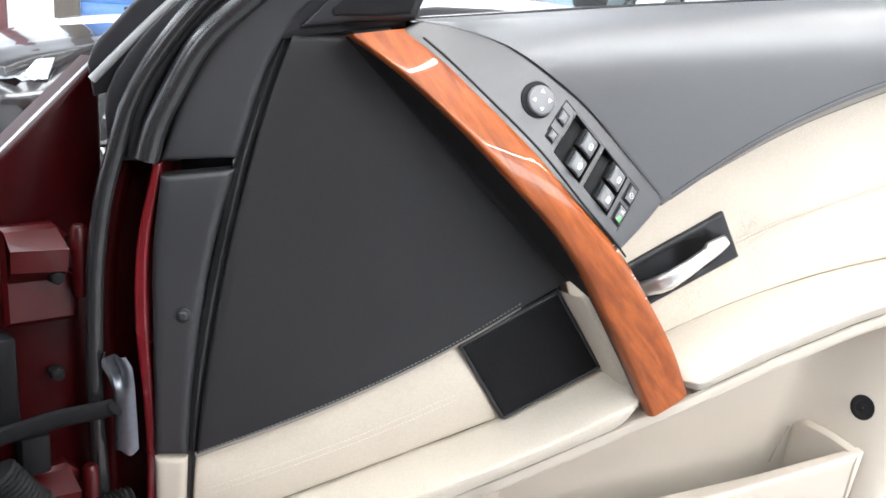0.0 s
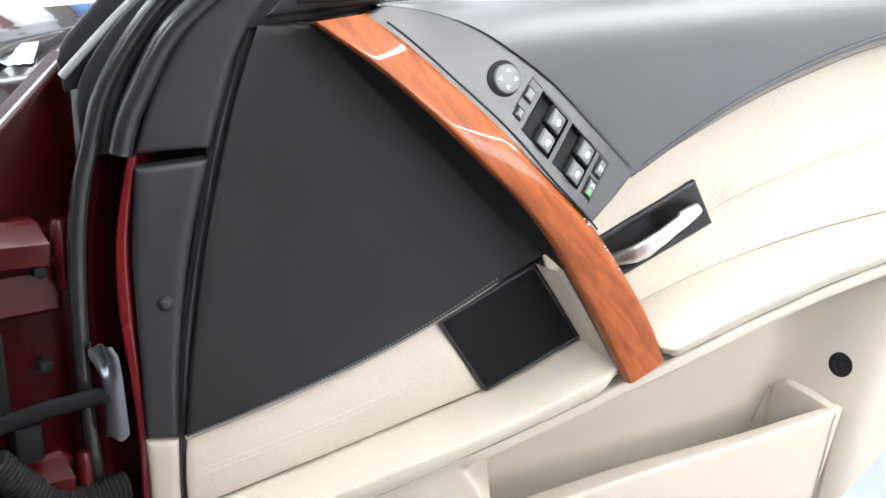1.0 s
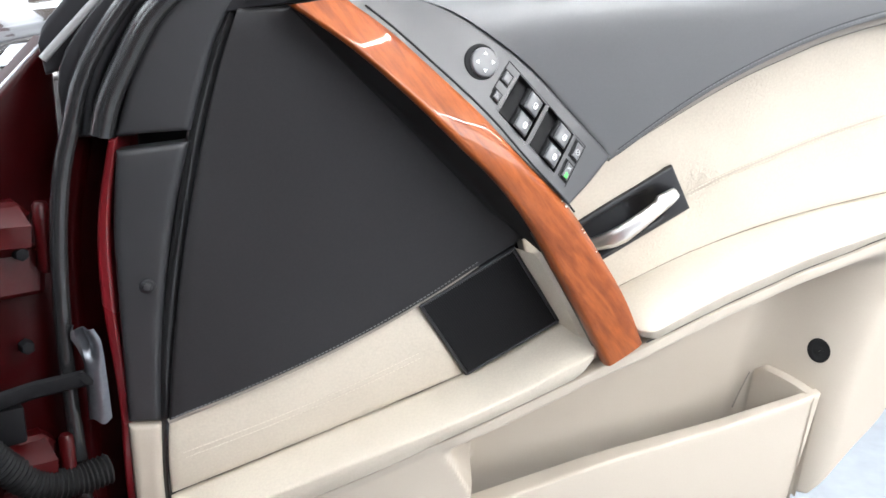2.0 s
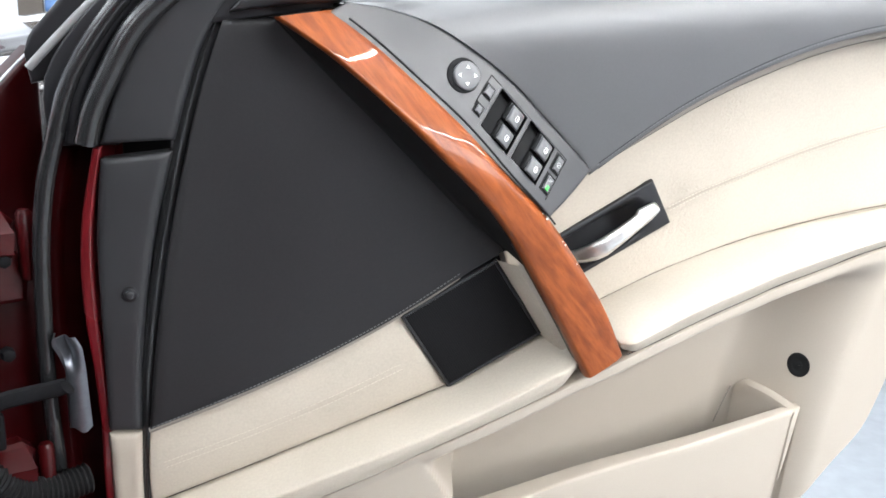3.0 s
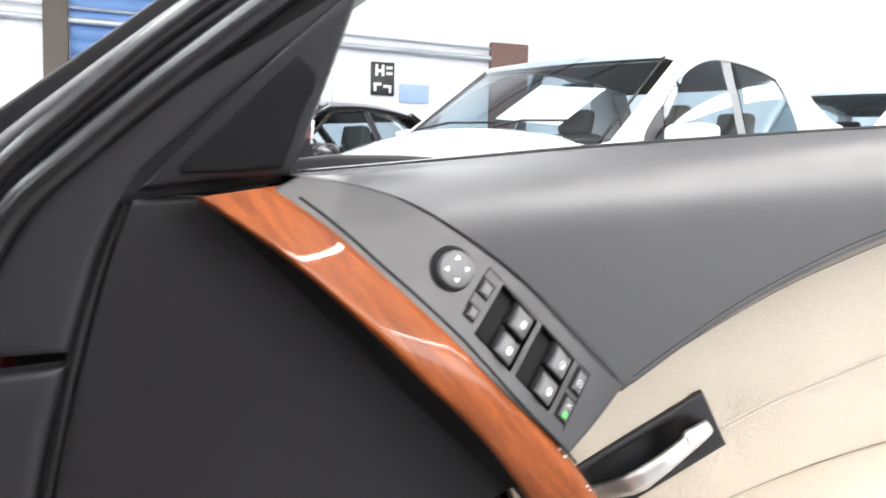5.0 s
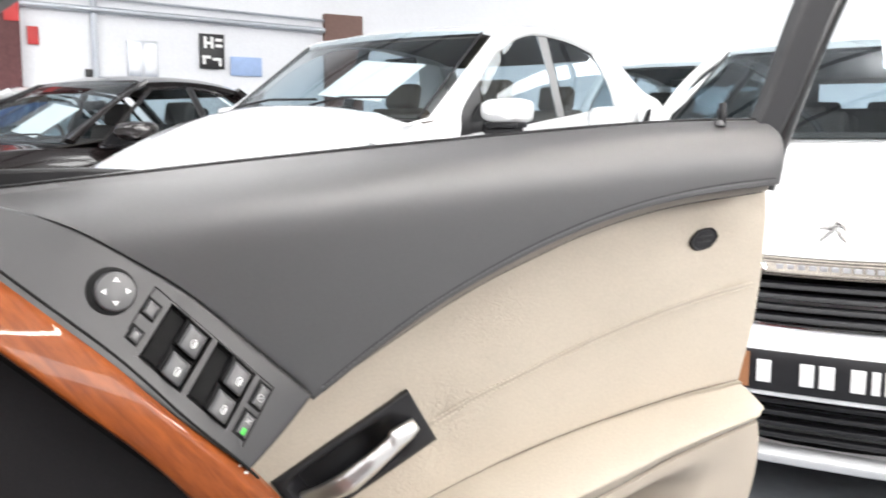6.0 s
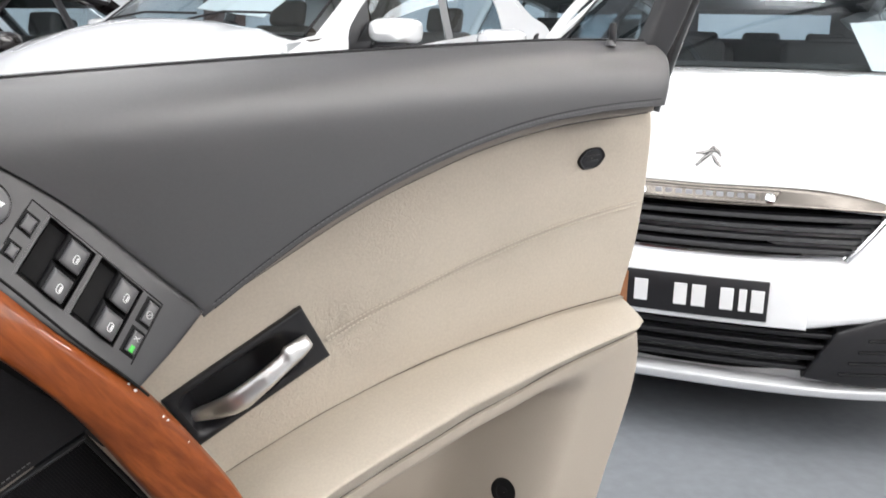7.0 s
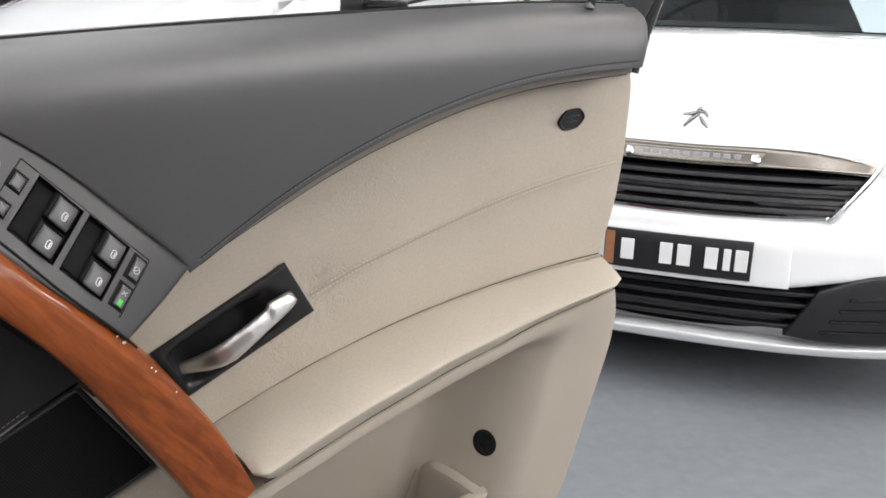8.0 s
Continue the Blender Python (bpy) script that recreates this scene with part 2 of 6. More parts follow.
def steps(n, edge):
    """Shares from 0 to 1 with extra ones close to both ends."""
    inner = list(np.linspace(edge, 1 - edge, n + 1))
    return [0, 0.12 * edge, 0.45 * edge] + inner + [1 - 0.45 * edge, 1 - 0.12 * edge, 1]


def sheet(bm, surface, low, high, left=None, right=None, rel=0.0, nu=24, nv=8, r=0.004, back=0.03, relfn=None):
    """A padded panel between four lines (a Coons patch) on a surface, its rim rounded by r and turned back to the given depth."""
    left = left or curve([low(0), high(0)])
    right = right or curve([low(1), high(1)])
    c00, c10, c01, c11 = low(0), low(1), high(0), high(1)
    lu = max(np.linalg.norm(np.subtract(c10, c00)), np.linalg.norm(np.subtract(c11, c01)), 1e-4)
    lv = max(np.linalg.norm(high(0.5) - low(0.5)), 1e-4)
    us, vs = steps(nu, min(0.3, r / lu)), steps(nv, min(0.3, r / lv))

    def flat(u, v):
        return ((1 - v) * low(u) + v * high(u) + (1 - u) * left(v) + u * right(v)
                - ((1 - u) * (1 - v) * c00 + u * (1 - v) * c10 + (1 - u) * v * c01 + u * v * c11))

    rows, rim = [], {}
    for j, v in enumerate(vs):
        row = []
        for i, u in enumerate(us):
            a, b = flat(u, v)
            d = min(min(u, 1 - u) * lu, min(v, 1 - v) * lv)
            drop = r * (1 - math.sqrt(max(0, 1 - (1 - d / r) ** 2))) if d < r else 0
            row.append(surface(a, b, (relfn(u, v) if relfn else rel) - drop))
            if i in (0, len(us) - 1) or j in (0, len(vs) - 1):
                rim[i, j] = surface(a, b, -back)
        rows.append(row)
    g = grid(bm, rows)
    if back is not None:
        n, m = len(us) - 1, len(vs) - 1
        loop = [(i, 0) for i in range(n)] + [(n, j) for j in range(m)] + [(i, m) for i in range(n, 0, -1)] + [(0, j) for j in range(m, 0, -1)]
        outer = [bm.verts.new(rim[k]) for k in loop]
        for k in range(len(loop)):
            k2 = (k + 1) % len(loop)
            (i, j), (i2, j2) = loop[k], loop[k2]
            bm.faces.new((g[j][i], g[j2][i2], outer[k2], outer[k]))
    return bm


def tube(bm, pts, radius, n=8, flat=1.0, caps=True, up=(0, 1, 0)):
    """A round or flattened bar along a line of places; radius may be one number or one for each place."""
    pts = [Vector(p) for p in pts]
    rad = radius if hasattr(radius, "__len__") else [radius] * len(pts)
    rows = []
    for i, p in enumerate(pts):
        t = (pts[min(i + 1, len(pts) - 1)] - pts[max(i - 1, 0)]).normalized()
        a = t.cross(Vector(up))
        a = a.normalized() if a.length > 1e-5 else Vector((1, 0, 0))
        b = t.cross(a).normalized()
        rows.append([p + rad[i] * (math.cos(q) * a + flat * math.sin(q) * b) for q in np.linspace(0, 2 * math.pi, n, endpoint=False)])
    vs = grid(bm, rows, closed=True)
    if caps:
        bm.faces.new(vs[0][::-1])
        bm.faces.new(vs[-1])
    return bm


def thicken(bm, t):
    """Turns an open sheet into a closed shell of thickness t."""
    bm.normal_update()
    faces = bm.faces[:]
    rim = [e for e in bm.edges if len(e.link_faces) == 1]
    twin = {v: bm.verts.new(v.co - t * v.normal) for v in bm.verts[:]}
    for f in faces:
        bm.faces.new([twin[v] for v in reversed(f.verts)])
    for e in rim:
        a, b = e.verts
        bm.faces.new((a, b, twin[b], twin[a]))
    return bm


def box(bm, m, sx, sy, sz, bevel=0.0, seg=2):
    """A box of full sizes with rounded edges at the pose m."""
    made = bmesh.ops.create_cube(bm, size=1.0, matrix=m @ Matrix.Diagonal((sx, sy, sz, 1)))
    if bevel:
        es = list({e for v in made["verts"] for e in v.link_edges})
        bmesh.ops.bevel(bm, geom=es, offset=bevel, segments=seg, profile=0.5, affect="EDGES")
    return bm


def rod(bm, m, r1, r2, length, n=20, bevel=0.0):
    made = bmesh.ops.create_cone(bm, cap_ends=True, segments=n, radius1=r1, radius2=r2, depth=length, matrix=m)
    if bevel:
        es = [e for e in {e for v in made["verts"] for e in v.link_edges} if len(e.link_faces) == 2 and e.calc_face_angle(0) > 1]
        bmesh.ops.bevel(bm, geom=es, offset=bevel, segments=2, profile=0.5, affect="EDGES")
    return bm


def sample(c, n=24, a=0.0, b=1.0):
    return [c(a + (b - a) * i / n) for i in range(n + 1)]


def ease(x, a, b):
    x = min(max((x - a) / (b - a), 0), 1)
    return x * x * (3 - 2 * x)


# ---- the open door: places on it are x along it, z up and the height over its skin ----
def door_at(x, z, rel=0.0):
    return Vector((x, 0.10 * x + 0.15 * (0.6 - z) - rel, z))


def frame_on(x, z, rel, angle):
    """A pose on the door whose own x runs along it at an angle and whose z stands out of it."""
    t = Vector((math.cos(angle), 0.1 * math.cos(angle) - 0.15 * math.sin(angle), math.sin(angle))).normalized()
    n = Vector((0.10, -1, -0.15)).normalized()
    n = (n - n.dot(t) * t).normalized()
    s = n.cross(t)
    m = Matrix((t, s, n)).transposed().to_4x4()
    m.translation = door_at(x, z, rel)
    return m


def on_door(c, rel, n=24, a=0.0, b=1.0):
    rels = rel if callable(rel) else (lambda s: rel)
    return [door_at(*c(a + (b - a) * i / n), rels(i / n)) for i in range(n + 1)]


def stitches(bm, c, rel, pitch=0.0052, length=0.0034, radius=0.0006, shift=0.0, a=0.0, b=1.0):
    pts = np.array([c(s)[:2] for s in np.linspace(a, b, 80)])
    k = np.r_[0, np.cumsum(np.linalg.norm(np.diff(pts, axis=0), axis=1))]
    relf = rel if callable(rel) else (lambda s: rel)
    for d in np.arange(0.002, k[-1] - length, pitch):
        ends = []
        for e in (d, d + length):
            p = np.array([np.interp(e, k, pts[:, 0]), np.interp(e, k, pts[:, 1])])
            q = np.array([np.interp(e + 1e-3, k, pts[:, 0]), np.interp(e + 1e-3, k, pts[:, 1])]) - np.array([np.interp(e - 1e-3, k, pts[:, 0]), np.interp(e - 1e-3, k, pts[:, 1])])
            q /= np.linalg.norm(q) + 1e-9
            ends.append(door_at(p[0] - q[1] * shift, p[1] + q[0] * shift, relf(e / k[-1])))
        tube(bm, ends, radius, 5)
    return bm


BELT = curve([(0.22, 0.927), (0.357, 0.942), (0.492, 0.957), (0.638, 0.971), (0.795, 0.985), (0.95, 0.997), (1.083, 1.001)])
POD_TOP = curve([(0.235, 0.929), (0.298, 0.921), (0.343, 0.906), (0.39, 0.878), (0.433, 0.847), (0.484, 0.798), (0.545, 0.739)])
DARK_LOW = curve([(0.545, 0.733), (0.578, 0.757), (0.64, 0.800), (0.715, 0.841), (0.80, 0.877), (0.90, 0.906), (0.979, 0.919), (1.085, 0.9285)])
PIPE_LOW = curve([(0.546, 0.7295), (0.577, 0.7475), (0.645, 0.7865), (0.716, 0.8245), (0.788, 0.855), (0.836, 0.874), (0.885, 0.889), (0.936, 0.9015), (0.991, 0.910), (1.049, 0.916), (1.085, 0.920)])
ARCH_OUT = curve([(0.169, 0.910), (0.226, 0.872), (0.286, 0.822), (0.351, 0.760), (0.387, 0.725), (0.431, 0.672), (0.472, 0.607), (0.512, 0.542), (0.552, 0.472)])
ARCH_IN = curve([(0.233, 0.920), (0.271, 0.892), (0.319, 0.851), (0.381, 0.795), (0.429, 0.743), (0.481, 0.689), (0.530, 0.623), (0.568, 0.564), (0.599, 0.501)])
BLACKSIDE = curve([(0.172, 0.909), (0.231, 0.848), (0.297, 0.784), (0.354, 0.726), (0.409, 0.671), (0.453, 0.631)])
TRI_LOW = curve([(0.007, 0.415), (0.1, 0.448), (0.211, 0.494), (0.319, 0.550), (0.425, 0.618)])
TRI_LEFT = curve([(0.007, 0.415), (0.018, 0.499), (0.035, 0.601), (0.058, 0.711), (0.079, 0.794), (0.098, 0.856), (0.117, 0.907)])
CREASE = curve([(0.50, 0.493), (0.574, 0.529), (0.606, 0.544), (0.66, 0.568), (0.73, 0.5945), (0.80, 0.615), (0.845, 0.627), (0.945, 0.646), (1.03, 0.659), (1.125, 0.668)])
BOLSTER = curve([(0.6125, 0.4965), (0.628, 0.5000), (0.645, 0.506), (0.68, 0.519), (0.725, 0.535), (0.767, 0.548), (0.806, 0.560), (0.843, 0.572), (0.883, 0.582), (0.925, 0.592), (0.969, 0.604), (1.019, 0.6145), (1.082, 0.625), (1.120, 0.632)])
BOL_FRONT = curve([(0.0, 0.225), (0.1, 0.266), (0.2, 0.306), (0.285, 0.341), (0.349, 0.371), (0.421, 0.4035), (0.492, 0.437), (0.554, 0.469)])
CREASE_FRONT = curve([(0.0, 0.300), (0.126, 0.343), (0.249, 0.387), (0.386, 0.437)])


PIPE_EDGE = curve([PIPE_LOW(k) + np.array((0.0, 0.0035 * math.sin(math.pi * min(1.0, 0.1 + k)) ** 2)) for k in np.linspace(0, 1, 14)])


def arch_rel(s):
    return 0.058 + 0.040 * (0.45 * (1 - max(0.0, 1 - s / 0.62) ** 2) + 0.55 * ease(s, -0.08, 0.55))


def arch_rel_in(s):
    return 0.033 + 0.063 * (0.45 * (1 - max(0.0, 1 - s / 0.72) ** 2) + 0.55 * ease(s, -0.02, 0.66))


RED_CAR = thing("red_car", "dark red saloon car with its front door wide open", "car")


def build_door():
    # steel shell behind the trim, its red front edge and outer skin
    bm = bmesh.new()
    shell_l = curve([(-0.06, 0.22), (-0.062, 0.42), (-0.055, 0.55), (-0.045, 0.68), (-0.028, 0.79)])
    shell_r = curve([(1.00, 0.22), (1.075, 0.36), (1.105, 0.50), (1.118, 0.62), (1.10, 0.95)])
    sheet(bm, lambda a, b, rel: door_at(a, b, rel), curve([(-0.06, 0.22), (1.0, 0.22)]), curve([(-0.028, 0.79), (0.2, 0.91), (0.6, 0.95), (1.06, 0.96)]),
          shell_l, shell_r, rel=-0.108, r=0.01, back=0.17, nu=20, nv=12)
    door = part("door", bm, REDPAINT, RED_CAR, "open dark red door with black and cream leather trim")
    bm = bmesh.new()
    edge_in = curve([(-0.042, 0.20), (-0.040, 0.358), (-0.037, 0.424), (-0.038, 0.502), (-0.039, 0.576), (-0.034, 0.679), (-0.016, 0.772)])
    edge_mid = curve([(-0.055, 0.20), (-0.053, 0.356), (-0.050, 0.422), (-0.051, 0.50), (-0.054, 0.574), (-0.047, 0.678), (-0.026, 0.769)])
    edge_out = curve([(-0.122, 0.20), (-0.121, 0.371), (-0.118, 0.44), (-0.116, 0.502), (-0.110, 0.576), (-0.097, 0.672), (-0.072, 0.768)])
    # The recess takes the darkened red for its shade.
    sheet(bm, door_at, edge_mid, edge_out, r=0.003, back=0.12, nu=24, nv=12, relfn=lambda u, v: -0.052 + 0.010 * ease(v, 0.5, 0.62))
    part("edge_recess", bm, REDSHADED, door, "recessed red door edge, darkened for its shade")
    bm = bmesh.new()
    sheet(bm, door_at, edge_in, edge_mid, r=0.004, back=0.10, nu=24, nv=8, rel=-0.006)
    part("painted_edge", bm, REDPAINT, door, "glossy red painted front edge")
    bm = bmesh.new()
    inner = curve([(-0.03, 0.22), (1.0, 0.22)])
    sheet(bm, door_at, inner, curve([(-0.01, 0.80), (0.12, 0.905), (0.6, 0.94), (1.03, 0.95)]), curve([(-0.03, 0.22), (-0.02, 0.5), (-0.01, 0.80)]),
          curve([(1.0, 0.22), (1.06, 0.36), (1.09, 0.5), (1.1, 0.62), (1.03, 0.95)]), rel=-0.100, r=0.004, back=0.107, nu=16, nv=10)
    part("trim_carrier", bm, BLACK, door)

    # upper panel of soft black vinyl
    bm = bmesh.new()
    lower = joined(POD_TOP, DARK_LOW)
    top = lambda s: BELT((lower(s)[0] - 0.235) / (1.085 - 0.235))
    height = lambda u: max(0.01, top(u)[1] - lower(u)[1])
    sheet(bm, door_at, lower, top, None, curve([(1.085, 0.9285), (1.091, 0.962), (1.091, 0.988), (1.083, 1.001)]), nu=60, nv=26, r=0.0035, back=0.02,
          relfn=lambda u, v: 0.040 * (1 - math.exp(-max(0, (1 - v) * height(u) - 0.004) / 0.025)) - 0.004 * max(0, 1 - (1 - v) * height(u) / 0.006) ** 2)
    upper = part("upper_panel", bm, GREY, door, "soft black vinyl upper panel")

    def vinyl_rel(s, lift):
        """The height of the vinyl just over its lower edge."""
        x, z = DARK_LOW(s)
        return 0.040 * (1 - math.exp(-max(0, BELT((x - 0.235) / 0.85)[1] - z - lift - 0.004) / 0.025))
    bm = bmesh.new()
    for lift, radius, sink in ((0.0082, 0.0007, 0.0002), (0.0015, 0.0010, 0.0014)):
        tube(bm, on_door(curve([DARK_LOW(s) + np.array([0.0, lift]) for s in np.linspace(0.02, 0.985, 10)]), lambda s: vinyl_rel(0.02 + 0.965 * s, lift) - sink, 60), radius, 5)
    part("seam", bm, BLACK, upper)
    bm = bmesh.new()
    stitches(bm, DARK_LOW, lambda s: vinyl_rel(0.02 + 0.95 * s, 0.0055) - 0.0001, shift=0.0055, a=0.02, b=0.97)
    part("stitching", bm, THREAD, upper)["kind"] = "stuff"
    bm = bmesh.new()
    sheet(bm, door_at, PIPE_EDGE, curve([DARK_LOW(s) for s in np.linspace(0, 1, 12)]), nu=50, nv=3, r=0.003, back=0.045, rel=0.018)
    piping = part("piping", bm, PIPING, door, "taupe leather piping")
    bm = bmesh.new()
    tube(bm, on_door(curve([PIPE_EDGE(s) - np.array([0, 0.0005]) for s in np.linspace(0.02, 0.99, 12)]), 0.0135, 60), 0.0010, 5)
    part("seam", bm, TINT, piping)
    # window slot
    bm = bmesh.new()
    tube(bm, on_door(curve([BELT(s) - np.array((0, 0.0075)) for s in np.linspace(0, 1, 9)]), lambda s: -0.024 + 0.010 * ease(s, 0.25, 0.55), 40), 0.007, 8, flat=0.8)
    tube(bm, on_door(curve([BELT(s) + np.array((0, 0.0010)) for s in np.linspace(0, 1, 9)]), -0.008, 40), 0.0019, 6)
    part("window_seal", bm, RUBBER, door)

    # cream leather field
    bm = bmesh.new()
    pit_o, pit_x, pit_y = np.array((0.549, 0.574)), np.array((0.870, 0.493)), np.array((-0.52, 0.854))

    def handle_pit(x, z):
        p = np.array((x, z)) - pit_o
        k, w = p @ pit_x, p @ pit_y
        return 0.045 * ease(min(k - 0.004, 0.160 - k), 0, 0.006) * ease(min(w - 0.004, 0.066 - w), 0, 0.006)
    def pucker(x, z):
        """Fine creases that run out from the handle's corner and from the badge."""
        h = 0.0
        for cx, cz, size, amp in ((0.700, 0.668, 0.036, 0.0006), (1.030, 0.855, 0.036, 0.0005)):
            dx, dz = x - cx, z - cz
            r = math.hypot(dx, dz)
            a = math.atan2(dz, dx)
            h += amp * math.sin(13 * a + 2.2 * math.sin(3 * a)) * math.exp(-(r / size) ** 2) * ease(r, 0.004, 0.018)
        return h
    leather_top = curve([(0.44, 0.668), (0.50, 0.698), (0.547, 0.731), (0.58, 0.751), (0.651, 0.791), (0.723, 0.830), (0.797, 0.859), (0.875, 0.884), (0.945, 0.902), (1.002, 0.911), (1.061, 0.917), (1.130, 0.922)])
    sheet(bm, lambda a, b, rel: door_at(a, b, rel - handle_pit(a, b) + pucker(a, b)), curve([CREASE(s) + np.array((0, 0.0008)) for s in np.linspace(0, 1, 14)]), leather_top, None, curve([(1.125, 0.669), (1.135, 0.735), (1.139, 0.79), (1.138, 0.85), (1.135, 0.90), (1.130, 0.922)]),
          nu=190, nv=90, r=0.003, back=0.05,
          relfn=lambda u, v: -0.012 - 0.016 * u - 0.005 * math.exp(-((u - 0.345) / 0.035) ** 2 - ((v - 0.47) / 0.16) ** 2)
          - 0.006 * math.exp(-((u - 0.845) / 0.05) ** 2 - ((v - 0.75) / 0.12) ** 2) - 0.010 * v * v * ease(u, 0.3, 0.8) + 0.0016 * noise.noise((u * 9, v * 5, 0)))
    leather = part("leather_panel", bm, BEIGE_WORN, door, "cream leather panel with a stitched seam")
    seam = curve([(0.687, 0.673), (0.74, 0.697), (0.794, 0.716), (0.908, 0.754), (1.034, 0.785), (1.123, 0.799)])
    seam_rel = lambda s: -0.0158 - 0.0112 * s
    bm = bmesh.new()
    tube(bm, on_door(seam, lambda s: seam_rel(s) + 0.0004, 40), 0.0005, 6)
    part("seam", bm, BEIGE_SOFT, leather)
    bm = bmesh.new()
    for sh in (-0.0027, 0.0027):
        stitches(bm, seam, lambda s: seam_rel(s) + 0.0022, radius=0.0008, shift=sh)
    part("stitching", bm, THREADB, leather)["kind"] = "stuff"

    # Thin darker line laid in the crease to stand for its shadow.
    bm = bmesh.new()
    tube(bm, on_door(curve([CREASE(s) + np.array((0, 0.0009)) for s in np.linspace(0.06, 0.995, 14)]), lambda s: -0.0162 - 0.0125 * s, 60), 0.0009, 6)
    part("crease_shade", bm, TAN, leather)

    # armrest: from the crease out to the padded roll
    def pad_rel(v, top, base, crest, tuck, bend=2.0):
        """A cushion's profile from its lower seam over the crest to the crease behind."""
        if v < crest:
            return top - tuck * (1 - v / crest) ** bend
        return base + (top - base) * (1 - ((v - crest) / (1 - crest)) ** 1.25)
    bm = bmesh.new()
    sheet(bm, door_at, BOLSTER, curve([CREASE(s) + np.array((0, 0.001)) for s in np.linspace(0.118, 0.998, 14)]), curve([(0.6125, 0.4965), (0.6020, 0.508), (0.5915, 0.522), CREASE(0.118) + np.array((0, 0.001))]),
          curve([(1.120, 0.632), (1.122, 0.645), (1.123, 0.657), (1.1235, 0.6685)]), nu=80, nv=44, r=0.0016, back=0.02,
          relfn=lambda u, v: pad_rel(v, 0.100 - 0.058 * u - 0.012 * ease(u, 0.96, 1.0) - 0.016 * (1 - ease(u, 0.0, 0.030)) ** 2, -0.018 - 0.012 * u, 0.42, 0.019, 1.35) + 0.0012 * noise.noise((u * 8, v * 3, 4)))
    arm = part("armrest", bm, BEIGE, door, "padded cream leather armrest", sharp=60)
    bm = bmesh.new()
    tube(bm, on_door(curve([BOLSTER(s) - np.array([0, 0.0012]) for s in np.linspace(0, 1, 12)]), lambda s: 0.0785 - 0.058 * s, 60), 0.0010, 8)
    part("seam", bm, TINT, arm)

    # one moulded lower field: it swells under the roll and sinks to a recess behind the pocket's end
    bm = bmesh.new()
    seam_line = [BOL_FRONT(k) for k in np.linspace(0, 1, 12)] + [BOLSTER(k) for k in np.linspace(0.03, 1, 16)]
    roll_x, roll_z = [p[0] for p in seam_line] + [1.2], [p[1] for p in seam_line] + [0.66]

    def low_rel(x, z):
        d = float(np.interp(x, roll_x, roll_z)) - z
        lip = float(np.interp(x, [0.0, 0.56, 0.61, 1.11, 1.2], [0.027, 0.076, 0.079, 0.0225, 0.020]))
        border = float(np.interp(z, [0.33, 0.40, 0.48, 0.56], [0.994, 1.003, 1.018, 1.037]))
        floor_rel = -0.092 + 0.118 * ease(x - border, -0.135, 0.012)
        end = float(np.interp(z, [0.28, 0.325, 0.357], [0.388, 0.363, 0.338]))
        scoop = floor_rel + (lip + 0.003 - floor_rel) * (1 - ease(d, 0.018, 0.064))
        flush = lip - 0.004 * ease(d, 0.0, 0.02)
        k = ease(x - end, 0.0, 0.035)
        return flush * (1 - k) + scoop * k - 0.004 * (1 - ease(d, 0.0, 0.006)) ** 2
    low_t = curve([(p[0], p[1] - 0.002) for p in seam_line[::2]] + [(1.121, 0.630)])
    low_r = curve([(0.98, 0.15), (1.035, 0.235), (1.080, 0.30), (1.096, 0.36), (1.108, 0.43), (1.122, 0.50), (1.130, 0.56), (1.128, 0.605), (1.121, 0.630)])
    sheet(bm, lambda a, b, rel: door_at(a, b, rel + low_rel(a, b)), curve([(0.0, 0.15), (0.98, 0.15)]), low_t, None, low_r, rel=0.0, nu=240, nv=110, r=0.005, back=0.05)
    part("lower_panel", bm, BEIGE_SOFT, door, "cream moulded lower panel")
    bm = bmesh.new()
    sheet(bm, door_at, curve([(0.37, 0.15), (0.66, 0.15), (0.932, 0.15)]), curve([(0.37, 0.236), (0.513, 0.270), (0.598, 0.289), (0.69, 0.304), (0.783, 0.319), (0.875, 0.338), (0.949, 0.353)]), None,
          curve([(0.932, 0.15), (0.943, 0.26), (0.949, 0.353)]), nu=30, nv=14, r=0.006, back=-0.012, relfn=lambda u, v: 0.052 - 0.022 * u)
    pocket = part("map_pocket", bm, BEIGE_SOFT, door, "cream moulded map pocket")
    bm = bmesh.new()
    rows = []
    for k in np.linspace(0, 1, 13):
        x, z, rel = 0.944 - 0.044 * k, 0.351 + 0.015 * k + 0.005 * math.sin(math.pi * k) - 0.010 * ease(k, 0.85, 1.0), 0.026 - 0.106 * k
        rows.append([door_at(x + 0.82 * o, z + dz, rel - 0.57 * o) for o, dz in ((-0.014, -0.2), (-0.013, -0.016), (-0.010, -0.005), (-0.005, -0.001), (0.001, 0.0005), (0.006, -0.002), (0.010, -0.007), (0.013, -0.018), (0.014, -0.2))])
    grid(bm, rows)
    wall = part("pocket_wall", bm, BEIGE_SOFT, pocket)
    bm = bmesh.new()
    tube(bm, [door_at(*p, -0.0775) for p in sample(curve([(0.886, 0.350), (0.876, 0.32), (0.866, 0.285)]), 8)], 0.0012, 6)
    part("pocket_seam", bm, PIPING, wall)
    # push plug
    bm = bmesh.new()
    rows = []
